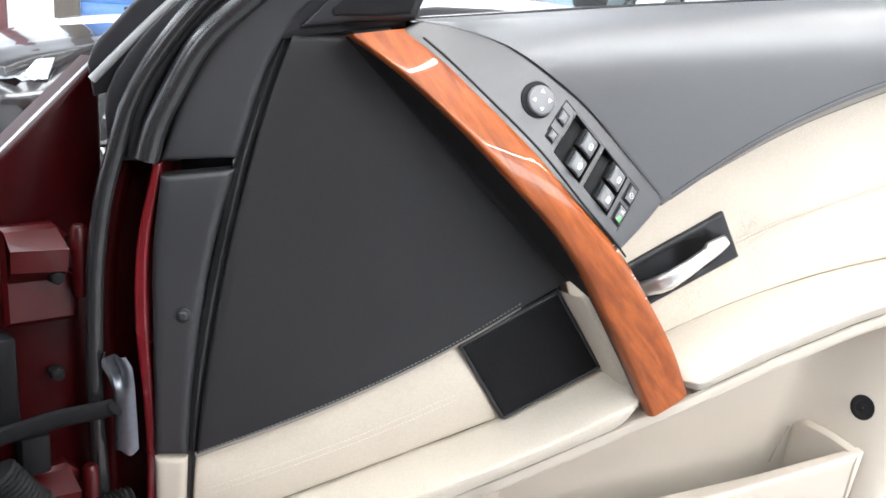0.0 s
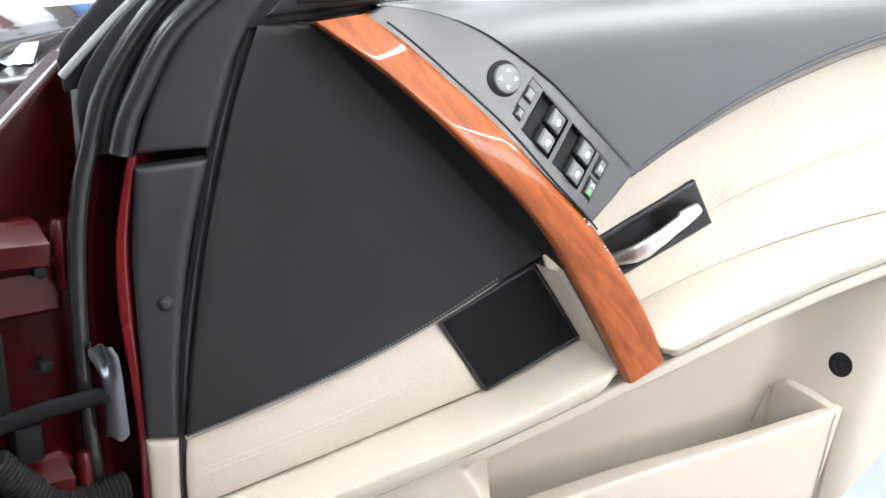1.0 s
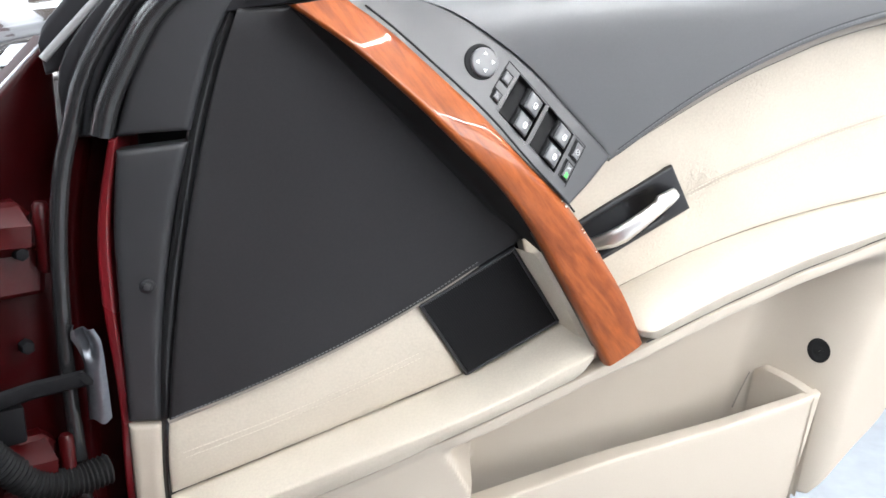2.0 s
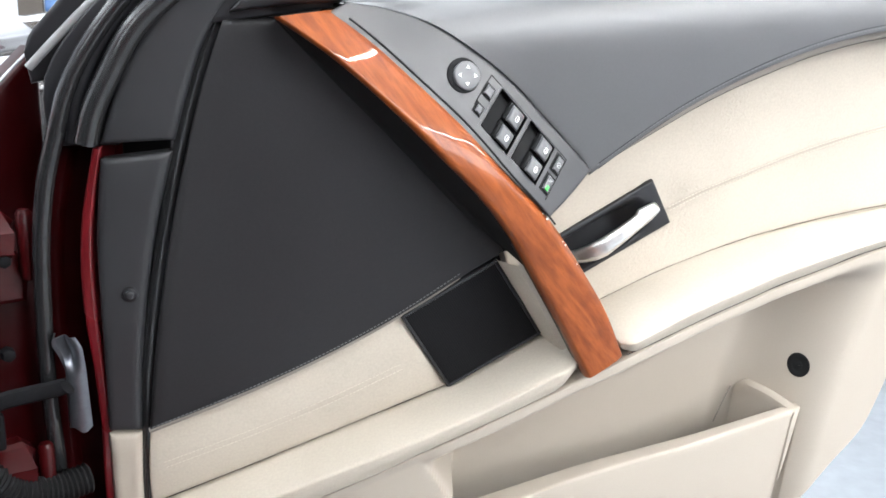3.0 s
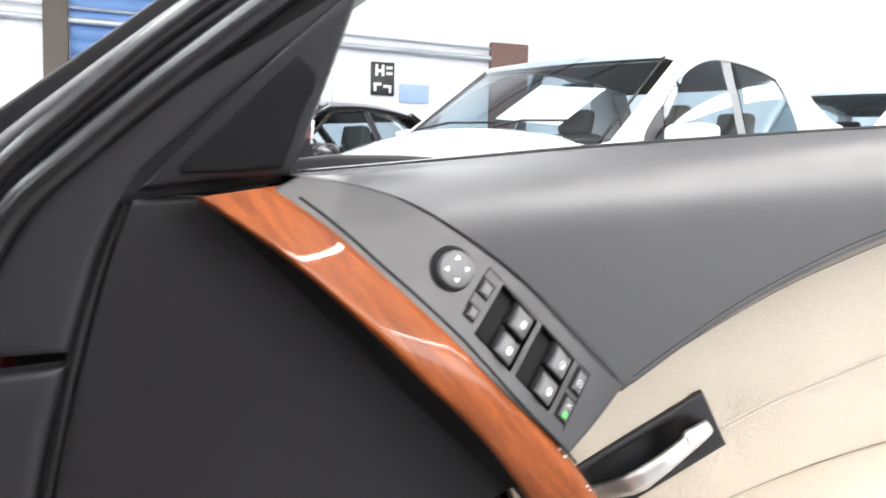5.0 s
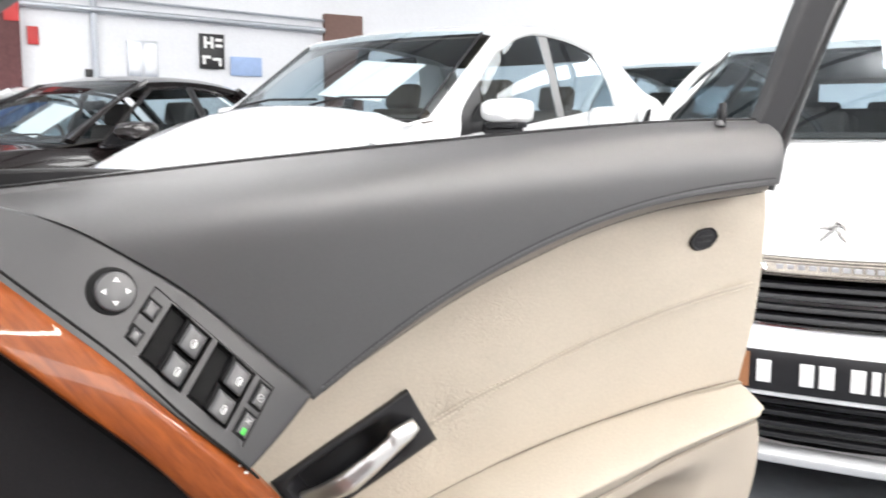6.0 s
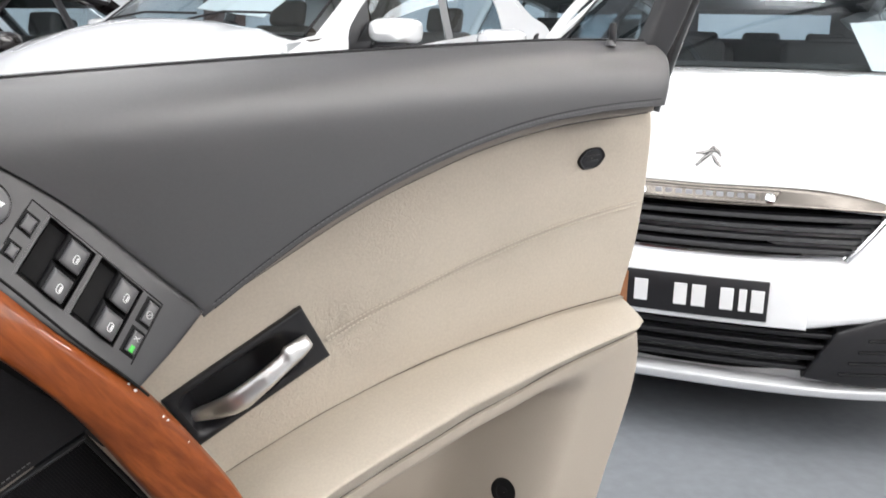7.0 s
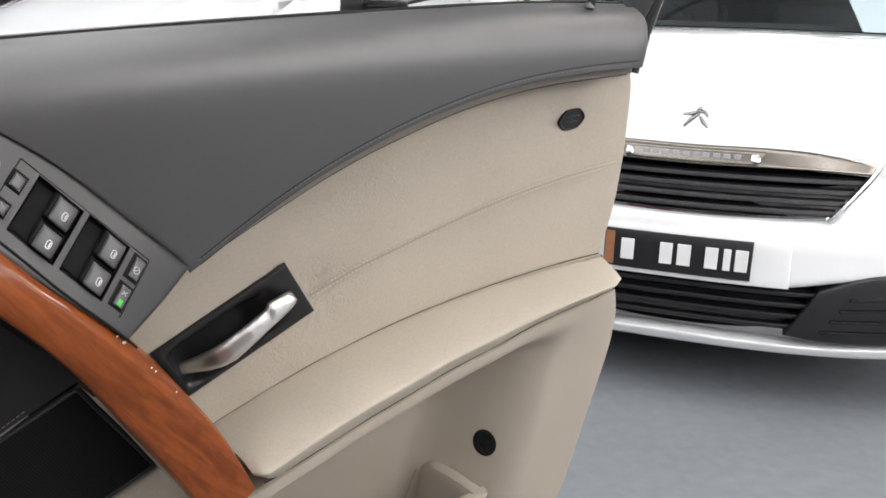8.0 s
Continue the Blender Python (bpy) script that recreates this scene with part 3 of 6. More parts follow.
    for f, rel in ((1.06, -0.006), (1.04, 0.0012), (0.96, 0.0026), (0.70, 0.0022), (0.62, 0.0012), (0.34, 0.0010), (0.30, 0.0020), (0.02, 0.0022)):
        rows.append([door_at(x, z, low_rel(x, z) + rel) for x, z in ((0.959 + 0.0112 * f * math.cos(q), 0.408 + 0.0188 * f * math.sin(q)) for q in np.linspace(0, 2 * math.pi, 32, endpoint=False))])
    grid(bm, rows, closed=True)
    part("push_plug", bm, WELL, door, "round black push plug")

    # front cream field below the charcoal leather
    bm = bmesh.new()
    sheet(bm, door_at, curve([CREASE_FRONT(s) + np.array((0, 0.002)) for s in np.linspace(0, 1, 8)]), curve([TRI_LOW(s) for s in np.linspace(0, 0.735, 8)]), curve([(0.0, 0.302), (0.002, 0.36), (0.006, 0.412)]),
          curve([(0.386, 0.437), (0.352, 0.492), (0.318, 0.548)]), rel=0.0, nu=34, nv=12, r=0.004, back=0.03, relfn=lambda u, v: -0.002 + 0.006 * math.sin(math.pi * v))
    front = part("front_leather_panel", bm, BEIGE, door, "cream leather lower front panel")
    bm = bmesh.new()
    fold = curve([(0.02, 0.362), (0.12, 0.394), (0.23, 0.434), (0.325, 0.475)])
    for sh in (-0.004, 0.004):
        stitches(bm, fold, 0.0040, shift=sh, radius=0.00035)
    part("stitching", bm, THREADB, front)["kind"] = "stuff"
    bm = bmesh.new()
    fr_top = curve([(0.0, 0.300), (0.126, 0.343), (0.249, 0.387), (0.386, 0.437), (0.45, 0.468), (0.517, 0.505), (0.57, 0.525)])
    sheet(bm, door_at, BOL_FRONT, fr_top, None, curve([(0.554, 0.469), (0.565, 0.495), (0.57, 0.525)]), nu=60, nv=30, r=0.004, back=0.0,
          relfn=lambda u, v: pad_rel(v, 0.045 + 0.048 * u - 0.030 * ease(u, 0.93, 1.0), -0.002, 0.58, 0.012))
    part("front_roll", bm, BEIGE, door, "padded cream leather front roll", sharp=60)
    # charcoal leather triangle
    bm = bmesh.new()
    sheet(bm, door_at, TRI_LOW, curve([(0.117, 0.907), (0.145, 0.9085), (0.172, 0.909)]), TRI_LEFT, curve([(0.425, 0.618), (0.452, 0.632), (0.409, 0.671), (0.354, 0.726), (0.297, 0.784), (0.231, 0.848), (0.172, 0.909)]),
          nu=30, nv=30, r=0.006, back=0.03, relfn=lambda u, v: 0.008 + 0.0010 * noise.noise((u * 3, v * 3, 2)))
    tri = part("front_panel", bm, CHAR, door, "charcoal leather front panel")
    bm = bmesh.new()
    stitches(bm, TRI_LOW, 0.0095, shift=0.005, a=0.01, b=0.93)
    part("stitching", bm, THREAD, tri)["kind"] = "stuff"
    bm = bmesh.new()
    tube(bm, on_door(curve([TRI_LOW(s) for s in np.linspace(0.0, 0.92, 8)]), 0.003, 40), 0.0038, 8)
    part("seam", bm, PIPING, tri)

    # the wood arch and its dark flank
    bm = bmesh.new()
    rows = []
    for s in np.linspace(0, 1, 81):
        a, b, rel, rel_in = ARCH_OUT(s), ARCH_IN(s), arch_rel(s), arch_rel_in(s)
        row = [door_at(*a, rel - 0.024)]
        for v in (0.0, 0.01, 0.03, 0.06, 0.09, 0.12, 0.2, 0.35, 0.5, 0.65, 0.76, 0.8, 0.84, 0.88, 0.92, 0.95, 0.975, 0.99, 1.0):
            p = a + (b - a) * v
            fall = 0.010 * max(0, 1 - v / 0.12) ** 2 + 0.012 * (1 - 0.75 * ease(s, 0.6, 0.95)) * max(0, 1 - (1 - v) / 0.2) ** 2
            row.append(door_at(*p, rel * (1 - v) + rel_in * v + 0.0015 * math.sin(math.pi * v) - fall))
        row += [door_at(*b, rel_in - 0.030)]
        rows.append(row)
    g = grid(bm, rows)
    bm.faces.new(g[0][::-1])
    bm.faces.new(g[-1])
    wood = part("wood_trim", bm, WOOD, door, "glossy red-brown burr wood trim arch with chipped edge", sharp=60)
    rng = random.Random(4)
    for s in (0.40, 0.47, 0.585, 0.60, 0.665, 0.675, 0.73):
        bm = bmesh.new()
        v = 0.955 - 0.02 * rng.random()
        p = ARCH_OUT(s) + (ARCH_IN(s) - ARCH_OUT(s)) * v
        lift = arch_rel(s) * (1 - v) + arch_rel_in(s) * v - 0.012 * (1 - 0.75 * ease(s, 0.6, 0.95)) * (1 - (1 - v) / 0.2) ** 2
        size = 0.0012 + 0.0022 * rng.random()
        rows = [[door_at(p[0] + f * size * (1 + 0.3 * math.sin(5 * q + s * 40)) * math.cos(q), p[1] + 0.6 * f * size * math.sin(q + 0.4), lift + h) for q in np.linspace(0, 2 * math.pi, 9, endpoint=False)] for f, h in ((1.0, -0.0012), (0.6, 0.0004), (0.05, 0.0005))]
        grid(bm, rows, closed=True)
        part("chip", bm, WHITEMARK, wood)
    # Black here stands for the shadow behind the arch, over charcoal leather.
    bm = bmesh.new()
    rows = []
    for s in np.linspace(0, 1, 41):
        a = ARCH_OUT(0.005 + 0.69 * s)
        c = BLACKSIDE(s)
        rel = arch_rel(s * 0.7)
        rows.append([door_at(*(a + np.array([0.004, 0.004])), rel - 0.006), door_at(*(a * 0.75 + c * 0.25), rel - 0.035), door_at(*(a * 0.3 + c * 0.7), 0.020), door_at(*(a * 0.1 + c * 0.9), 0.0115), door_at(*c, 0.0095), door_at(*(c * 1.09 - a * 0.09 - np.array((0.004, 0.003))), 0.0050)])
    grid(bm, rows)
    part("grab_recess", bm, WELL, door, "flank of the grab arch, blackened for the arch's shadow")
    bm = bmesh.new()
    rows = []
    near = curve([(0.456, 0.622), (0.467, 0.606), (0.484, 0.581), (0.509, 0.536), (0.534, 0.492), (0.556, 0.462)])
    far = curve([(0.441, 0.617), (0.456, 0.593), (0.478, 0.560), (0.503, 0.520), (0.525, 0.486), (0.548, 0.462)])
    for s in np.linspace(0, 1, 21):
        a, c = near(s), far(s)
        rows.append([door_at(*(a + np.array((0.01, 0.006))), 0.052), door_at(*a, 0.050), door_at(*(a * 0.75 + c * 0.25), 0.042), door_at(*(a * 0.4 + c * 0.6), 0.022), door_at(*c, -0.004)])
    grid(bm, rows)
    part("arch_leather", bm, BEIGE, door, "cream leather behind the wood arch")
    bm = bmesh.new()
    rows = []
    for s in np.linspace(0, 1, 25):
        a, c = ARCH_OUT(0.62 + 0.38 * s), near(min(1.0, 1.04 * s))
        rows.append([door_at(*(a + np.array((0.004, 0.002))), 0.088), door_at(*(a * 0.8 + c * 0.2), 0.070), door_at(*(a * 0.5 + c * 0.5 + np.array((0.004, 0.002))), 0.056), door_at(*(c + np.array((0.012, 0.006))), 0.046)])
    grid(bm, rows)
    part("arch_flank", bm, BLACK, door, "black moulded edge under the wood arch")
    # loudspeaker grille
    bm = bmesh.new()
    spk = [np.array(p) for p in ((0.317, 0.548), (0.386, 0.437), (0.515, 0.508), (0.441, 0.620))]
    mid = sum(spk) / 4
    ins = [p + (mid - p) * 0.07 for p in spk]
    sheet(bm, door_at, curve([spk[1], spk[2]]), curve([spk[0], spk[3]]), rel=0.006, nu=4, nv=4, r=0.003, back=0.02)
    grille = part("speaker_grille", bm, BLACK, door, "square black speaker grille")
    bm = bmesh.new()
    sheet(bm, door_at, curve([ins[1], ins[2]]), curve([ins[0], ins[3]]), rel=0.0085, nu=4, nv=4, r=0.002, back=-0.005)
    mesh = part("grille_mesh", bm, MESHCLOTH, grille)
    bm = bmesh.new()
    for k in range(1, 46):
        a, b = ins[1] + (ins[2] - ins[1]) * k / 46, ins[0] + (ins[3] - ins[0]) * k / 46
        tube(bm, [door_at(*(a + (b - a) * 0.02), 0.0087), door_at(*(a + (b - a) * 0.98), 0.0087)], 0.0003, 4, caps=False)
    part("grille_weave", bm, WELL, mesh)["kind"] = "stuff"
    bm = bmesh.new()
    ring = [p + (mid - p) * 0.045 for p in spk]
    for a, b in zip(ring, ring[1:] + ring[:1]):
        tube(bm, [door_at(*a, 0.0075), door_at(*b, 0.0075)], 0.0022, 8)
    part("grille_rim", bm, BLACK, grille)
    build_switches(door)
    build_handle(door)
    build_front_edge(door)
    build_frame(door)
    return door


def pod_rel(x, z):
    """The switch panel leans: proud along the wood, level with the vinyl along its far edge."""
    w = (x - 0.373) * 0.72 + (z - 0.853) * 0.69
    k = (x - 0.373) * 0.69 - (z - 0.853) * 0.72
    edge = -0.036 - 0.09 * max(0.0, -k)
    lean = np.mean([np.interp(k + q, [-0.12, -0.063, -0.011, 0.041, 0.094, 0.2], [0.60, 0.33, 0.36, 0.42, 0.50, 0.52]) for q in (-0.030, -0.020, -0.010, 0.0, 0.010, 0.020, 0.030)])
    return arch_rel_in(min(max(0.02 + (k + 0.146) * 1.85, 0.0), 1.0)) - 0.006 - lean * (w - edge)


def pod_at(x, z, up=0.0):
    return door_at(x, z, pod_rel(x, z) + up)


def pod_frame(x, z, up, angle):
    t = (pod_at(x + 1e-3 * math.cos(angle), z + 1e-3 * math.sin(angle)) - pod_at(x, z)).normalized()
    q = (pod_at(x - 1e-3 * math.sin(angle), z + 1e-3 * math.cos(angle)) - pod_at(x, z)).normalized()
    n = t.cross(q).normalized()
    if n.y > 0:
        n = -n
    s = n.cross(t)
    m = Matrix((t, s, n)).transposed().to_4x4()
    m.translation = pod_at(x, z) + n * up
    return m


POD_TURN = math.atan2(-0.72, 0.69)


def pod_local(k, w):
    """A place on the panel: k along it from the mirror knob, w across towards the vinyl."""
    c, d = math.cos(POD_TURN), math.sin(POD_TURN)
    return np.array((0.373 + c * k - d * w, 0.853 + d * k + c * w))


def slant(k, w):
    """The same for the switch block, whose cross lines lean."""
    return pod_local(k - 0.19 * w, w)


def switch_pad(bm, k0, k1, w0, w1, up, r=0.0015, back=0.006, nu=8, nv=8, bow=0.0):
    """A key cap with rounded rim on the switch block."""
    return sheet(bm, lambda a, b, rel: pod_at(*slant(a, b), rel), curve([(k0, w0), (k1, w0)]), curve([(k0, w1), (k1, w1)]), nu=nu, nv=nv, r=r, back=back,
                 relfn=lambda u, v: up + bow * math.sin(math.pi * u) * math.sin(math.pi * v))


WELLS = ((0.0490, 0.0945, -0.0225, 0.0250), (0.1008, 0.1455, -0.0215, 0.0265))


def loft(bm, prof, k0, a, b):
    """A key body: a profile along the panel, swept across from a to b with rounded flanks."""
    rows = [[pod_at(*slant(k0 + k, a + (b - a) * f), h - drop) for f, drop in ((0.0, 0.0075), (0.01, 0.0022), (0.05, 0.0008), (0.14, 0.0), (0.5, -0.0003), (0.86, 0.0), (0.95, 0.0008), (0.99, 0.0022), (1.0, 0.0075))] for k, h in prof]
    grid(bm, rows)


def build_switches(door):
    def sunk(x, z):
        """How deep the two rocker wells and the key slots cut into the panel."""
        dx, dz, c, d = x - 0.373, z - 0.853, math.cos(POD_TURN), math.sin(POD_TURN)
        k, w = dx * c + dz * d, -dx * d + dz * c
        k += 0.19 * w
        deep = 0.0
        for k0, k1, w0, w1 in WELLS:
            deep = max(deep, 0.012 * ease(min(k - k0, k1 - k, w - w0, w1 - w), -0.0016, -0.0004))
        return deep
    bm = bmesh.new()
    low = curve([(0.226, 0.917), (0.265, 0.887), (0.314, 0.845), (0.375, 0.791), (0.426, 0.742), (0.481, 0.691)])
    sheet(bm, lambda a, b, rel: pod_at(a, b, rel - sunk(a, b)), low, curve([POD_TOP(s) for s in np.linspace(0.03, 1, 10)]), None, curve([(0.481, 0.691), (0.513, 0.715), (0.543, 0.741)]),
          rel=0.0, nu=230, nv=80, r=0.0035, back=0.02)
    pod = part("switch_panel", bm, POD, door, "satin grey window switch panel")
    bm = bmesh.new()
    for line in ([(0.0295, -0.012), (0.0295, 0.0262), (0.1675, 0.0285), (0.1675, -0.0235)],):
        tube(bm, [pod_at(*slant(k, w), 0.0) for a, b in zip(line, line[1:]) for k, w in (np.array(a) + (np.array(b) - np.array(a)) * q for q in np.linspace(0, 1, 12))], 0.0006, 5)
    part("panel_groove", bm, WELL, pod)
    bm = bmesh.new()
    tube(bm, [pod_at(*(ARCH_IN(q) + np.array((0.0012, 0.0012))), 0.0003) for q in np.linspace(0.03, 0.62, 60)], 0.0012, 6)
    part("panel_gap", bm, WELL, pod)
    # mirror knob
    bm = bmesh.new()
    rod(bm, pod_frame(*pod_local(0.001, 0.001), 0.0004, POD_TURN), 0.0198, 0.0198, 0.0022, 40, 0.0008)
    part("knob_ring", bm, WELL, pod)
    bm = bmesh.new()
    rod(bm, pod_frame(*pod_local(0.0035, 0.0022), 0.0032, POD_TURN), 0.0168, 0.0158, 0.0052, 40, 0.0018)
    knob = part("mirror_knob", bm, BUTTON, pod, "round grey mirror knob")
    bm = bmesh.new()
    for q in range(4):
        m = pod_frame(*pod_local(0.0035, 0.0022), 0.0061, POD_TURN + q * math.pi / 2 + 0.75)
        p = [m @ Vector(v) for v in ((0.0118, 0, 0), (0.0078, 0.0026, 0), (0.0078, -0.0026, 0))]
        bm.faces.new([bm.verts.new(v) for v in p])
    part("arrows", bm, WHITEMARK, knob)
    # small keys
    for k, w, size in ((0.0360, 0.0105, 0.0150), (0.0365, -0.0120, 0.0128)):
        bm = bmesh.new()
        switch_pad(bm, k - size / 2, k + size / 2, w - size / 2, w + size / 2, 0.0006, 0.0005, 0.002, 2, 2)
        part("key_well", bm, WELL, pod)
        bm = bmesh.new()
        switch_pad(bm, k - size / 2 + 0.0032, k + size / 2 - 0.0016, w - size / 2 + 0.0025, w + size / 2 - 0.0018, 0.0042, 0.0016, 0.0, bow=0.0006)
        part("key", bm, BUTTON, pod)
    # rocker wells with their sloping floor, two rockers each
    for k0, k1, w0, w1 in WELLS:
        bm = bmesh.new()
        loop = [(k0, w0), (k1, w0), (k1, w1), (k0, w1)]
        grid(bm, [[pod_at(*slant(k, w), up) for k, w in loop] for up in (0.0002, -0.0105)], closed=True)
        well = part("rocker_well", bm, WELL, pod)
        bm = bmesh.new()
        wide = [(k0 - 0.0030, w0 - 0.0026), (k1 + 0.0030, w0 - 0.0026), (k1 + 0.0030, w1 + 0.0026), (k0 - 0.0030, w1 + 0.0026)]
        near = [(k0 - 0.0006, w0 - 0.0006), (k1 + 0.0006, w0 - 0.0006), (k1 + 0.0006, w1 + 0.0006), (k0 - 0.0006, w1 + 0.0006)]
        grid(bm, [[pod_at(*slant(k, w), up) for k, w in row] for row, up in ((wide, -0.001), (wide, 0.0003), (near, 0.0004), (loop, -0.0003), (loop, -0.003))], closed=True)
        part("well_rim", bm, POD, well)
        bm = bmesh.new()
        switch_pad(bm, k0 + 0.0015, k1 - 0.001, w0 + 0.001, w1 - 0.004, -0.0085, 0.001, 0.011, 4, 4)
        part("well_floor", bm, WELL, well)
        mid = (w0 + w1) / 2
        for a, b in ((w0 + 0.0012, mid - 0.0012), (mid + 0.0012, w1 - 0.0004)):
            bm = bmesh.new()
            loft(bm, [(0.0185, -0.0085), (0.0190, -0.0010), (0.0205, 0.0008), (0.0425, 0.0008), (0.0430, -0.0085)], k0, a, b)
            rocker = part("window_rocker", bm, WELL, pod, "grey window rocker switch on a black foot", sharp=70)
            bm = bmesh.new()
            loft(bm, [(0.0222, -0.0020), (0.0224, 0.0040), (0.0234, 0.0062), (0.0256, 0.0074), (0.0310, 0.0084), (0.0368, 0.0080), (0.0398, 0.0064), (0.0412, 0.0036), (0.0416, -0.0020)], k0, a + 0.0014, b - 0.0016)
            cap = part("rocker_cap", bm, BUTTON, rocker, sharp=70)
            bm = bmesh.new()
            at = lambda p, q: pod_at(*slant(k0 + 0.0330 + p, (a + b) / 2 + q), 0.0088)
            tube(bm, [at(0.0022 * math.copysign(abs(math.cos(q)) ** 0.7, math.cos(q)), 0.0032 * math.copysign(abs(math.sin(q)) ** 0.7, math.sin(q))) for q in np.linspace(0, 2 * math.pi, 21)], 0.00042, 5, caps=False)
            tube(bm, [at(0.0008, -0.0020), at(0.0008, 0.0020)], 0.0007, 5)
            part("window_mark", bm, WHITEMARK, rocker)
    for w0, w1 in ((-0.0195, 0.0010), (0.0055, 0.0260)):
        bm = bmesh.new()
        switch_pad(bm, 0.1515, 0.1665, w0 - 0.0005, w1 + 0.0005, 0.0006, 0.0005, 0.002, 2, 2)
        part("key_well", bm, WELL, pod)
        bm = bmesh.new()
        switch_pad(bm, 0.1552, 0.1652, w0 + 0.0024, w1 - 0.0014, 0.0042, 0.0018, 0.0, bow=0.0006)
        key = part("key", bm, BUTTON, pod)
        bm = bmesh.new()
        at = lambda p, q, up=0.0050: pod_at(*slant(0.1600 + p, (w0 + w1) / 2 + q), up)
        if w0 > 0:
            tube(bm, [at(0.0028 * math.cos(q), 0.0028 * math.sin(q)) for q in np.linspace(0, 2 * math.pi, 13)], 0.0005, 5, caps=False)
            tube(bm, [at(-0.0014, -0.0012), at(0.0014, 0.0012)], 0.0005, 5)
        else:
            tube(bm, [at(-0.0024, 0.0030), at(0.0024, 0.0062)], 0.0006, 5)
            tube(bm, [at(0.0022, 0.0030), at(-0.0018, 0.0056)], 0.0006, 5)
        part("key_mark", bm, GREYMARK, key)
        if w0 < 0:
            bm = bmesh.new()
            switch_pad(bm, 0.1580, 0.1626, -0.0160, -0.0100, 0.0051, 0.0012, -0.001, 4, 4)
            part("lock_lamp", bm, GREEN, key, "small lit green lamp")


def build_handle(door):
    p0, p1, p2, p3 = (np.array(p) for p in ((0.512, 0.634), (0.549, 0.574), (0.692, 0.655), (0.656, 0.716)))
    bm = bmesh.new()

    def recess(u, v):
        x, y = 2 * u - 1, 2 * v - 1
        return -0.008 - 0.030 * (1 - ease(abs(y), 0.45, 0.80)) * (1 - ease(u, 0.55, 0.86)) * ease(u, 0.04, 0.16)
    sheet(bm, door_at, curve([p1, p2]), curve([p0, p3]), nu=30, nv=20, r=0.003, back=0.05, relfn=recess)
    bez = part("handle_surround", bm, BLACK, door, "black recessed door handle surround")
    bm = bmesh.new()
    ax, ay = (p2 - p1) / np.linalg.norm(p2 - p1), (p0 - p1) / np.linalg.norm(p0 - p1)
    rows = []
    ks = [0.010, 0.020, 0.035, 0.050, 0.065, 0.093, 0.110, 0.1205, 0.1255, 0.140, 0.150, 0.1535]
    lows = [0.0225, 0.0175, 0.0125, 0.010, 0.0105, 0.0165, 0.0195, 0.021, 0.0215, 0.0235, 0.0255, 0.028]
    tops = [0.0350, 0.0370, 0.0380, 0.039, 0.0400, 0.0425, 0.0440, 0.045, 0.0500, 0.0480, 0.0460, 0.043]
    outs = [-0.020, -0.014, -0.004, 0.004, 0.009, 0.012, 0.011, 0.010, 0.010, 0.008, 0.005, 0.002]
    for k in [0.010 + 0.1435 * q for q in np.linspace(0, 1, 49)]:
        w0, w1, rel = (float(np.interp(k, ks, q)) for q in (lows, tops, outs))
        c, half = p1 + ax * k + ay * (w0 + w1) / 2, (w1 - w0) / 2
        rows.append([door_at(*(c + ay * half * f), rel + h) for f, h in ((1.0, -0.0050), (0.96, -0.0015), (0.84, 0.0008), (0.45, 0.0030), (0.0, 0.0042), (-0.30, 0.0044), (-0.46, 0.0034), (-0.72, -0.0012), (-0.94, -0.0054), (-1.0, -0.0078), (-0.8, -0.0105), (0.0, -0.0110), (0.8, -0.0090))])
    g = grid(bm, rows, closed=True)
    bm.faces.new(g[0][::-1])
    bm.faces.new(g[-1])
    part("door_handle", bm, SILVER, bez, "satin silver pull lever", sharp=60)
    # badge
    bm = bmesh.new()
    rows = []
    c = np.array((1.041, 0.859))
    hexa = lambda q: 0.62 + 0.38 * math.cos(math.pi / 6) / math.cos(q % (math.pi / 3) - math.pi / 6)
    for f, rel in ((1.0, -0.046), (1.0, -0.0345), (0.93, -0.0325), (0.84, -0.0332), (0.8, -0.0345), (0.02, -0.0342)):
        rows.append([door_at(c[0] + f * 0.0212 * hexa(q) * math.cos(q), c[1] + f * hexa(q) * (0.0146 * math.sin(q) + 0.003 * math.cos(q)), rel) for q in np.linspace(0, 2 * math.pi, 36, endpoint=False)])
    grid(bm, rows, closed=True)
    badge = part("airbag_badge", bm, BLACK, door, "small oval black badge")
    bm = bmesh.new()
    for dz, w in ((0.0035, 0.024), (-0.0035, 0.020)):
        box(bm, frame_on(1.041, 0.859 + dz, -0.0338, 0.13), w, 0.0022, 0.0012, 0.0004)
    part("badge_bar", bm, TRIMGREY, badge)


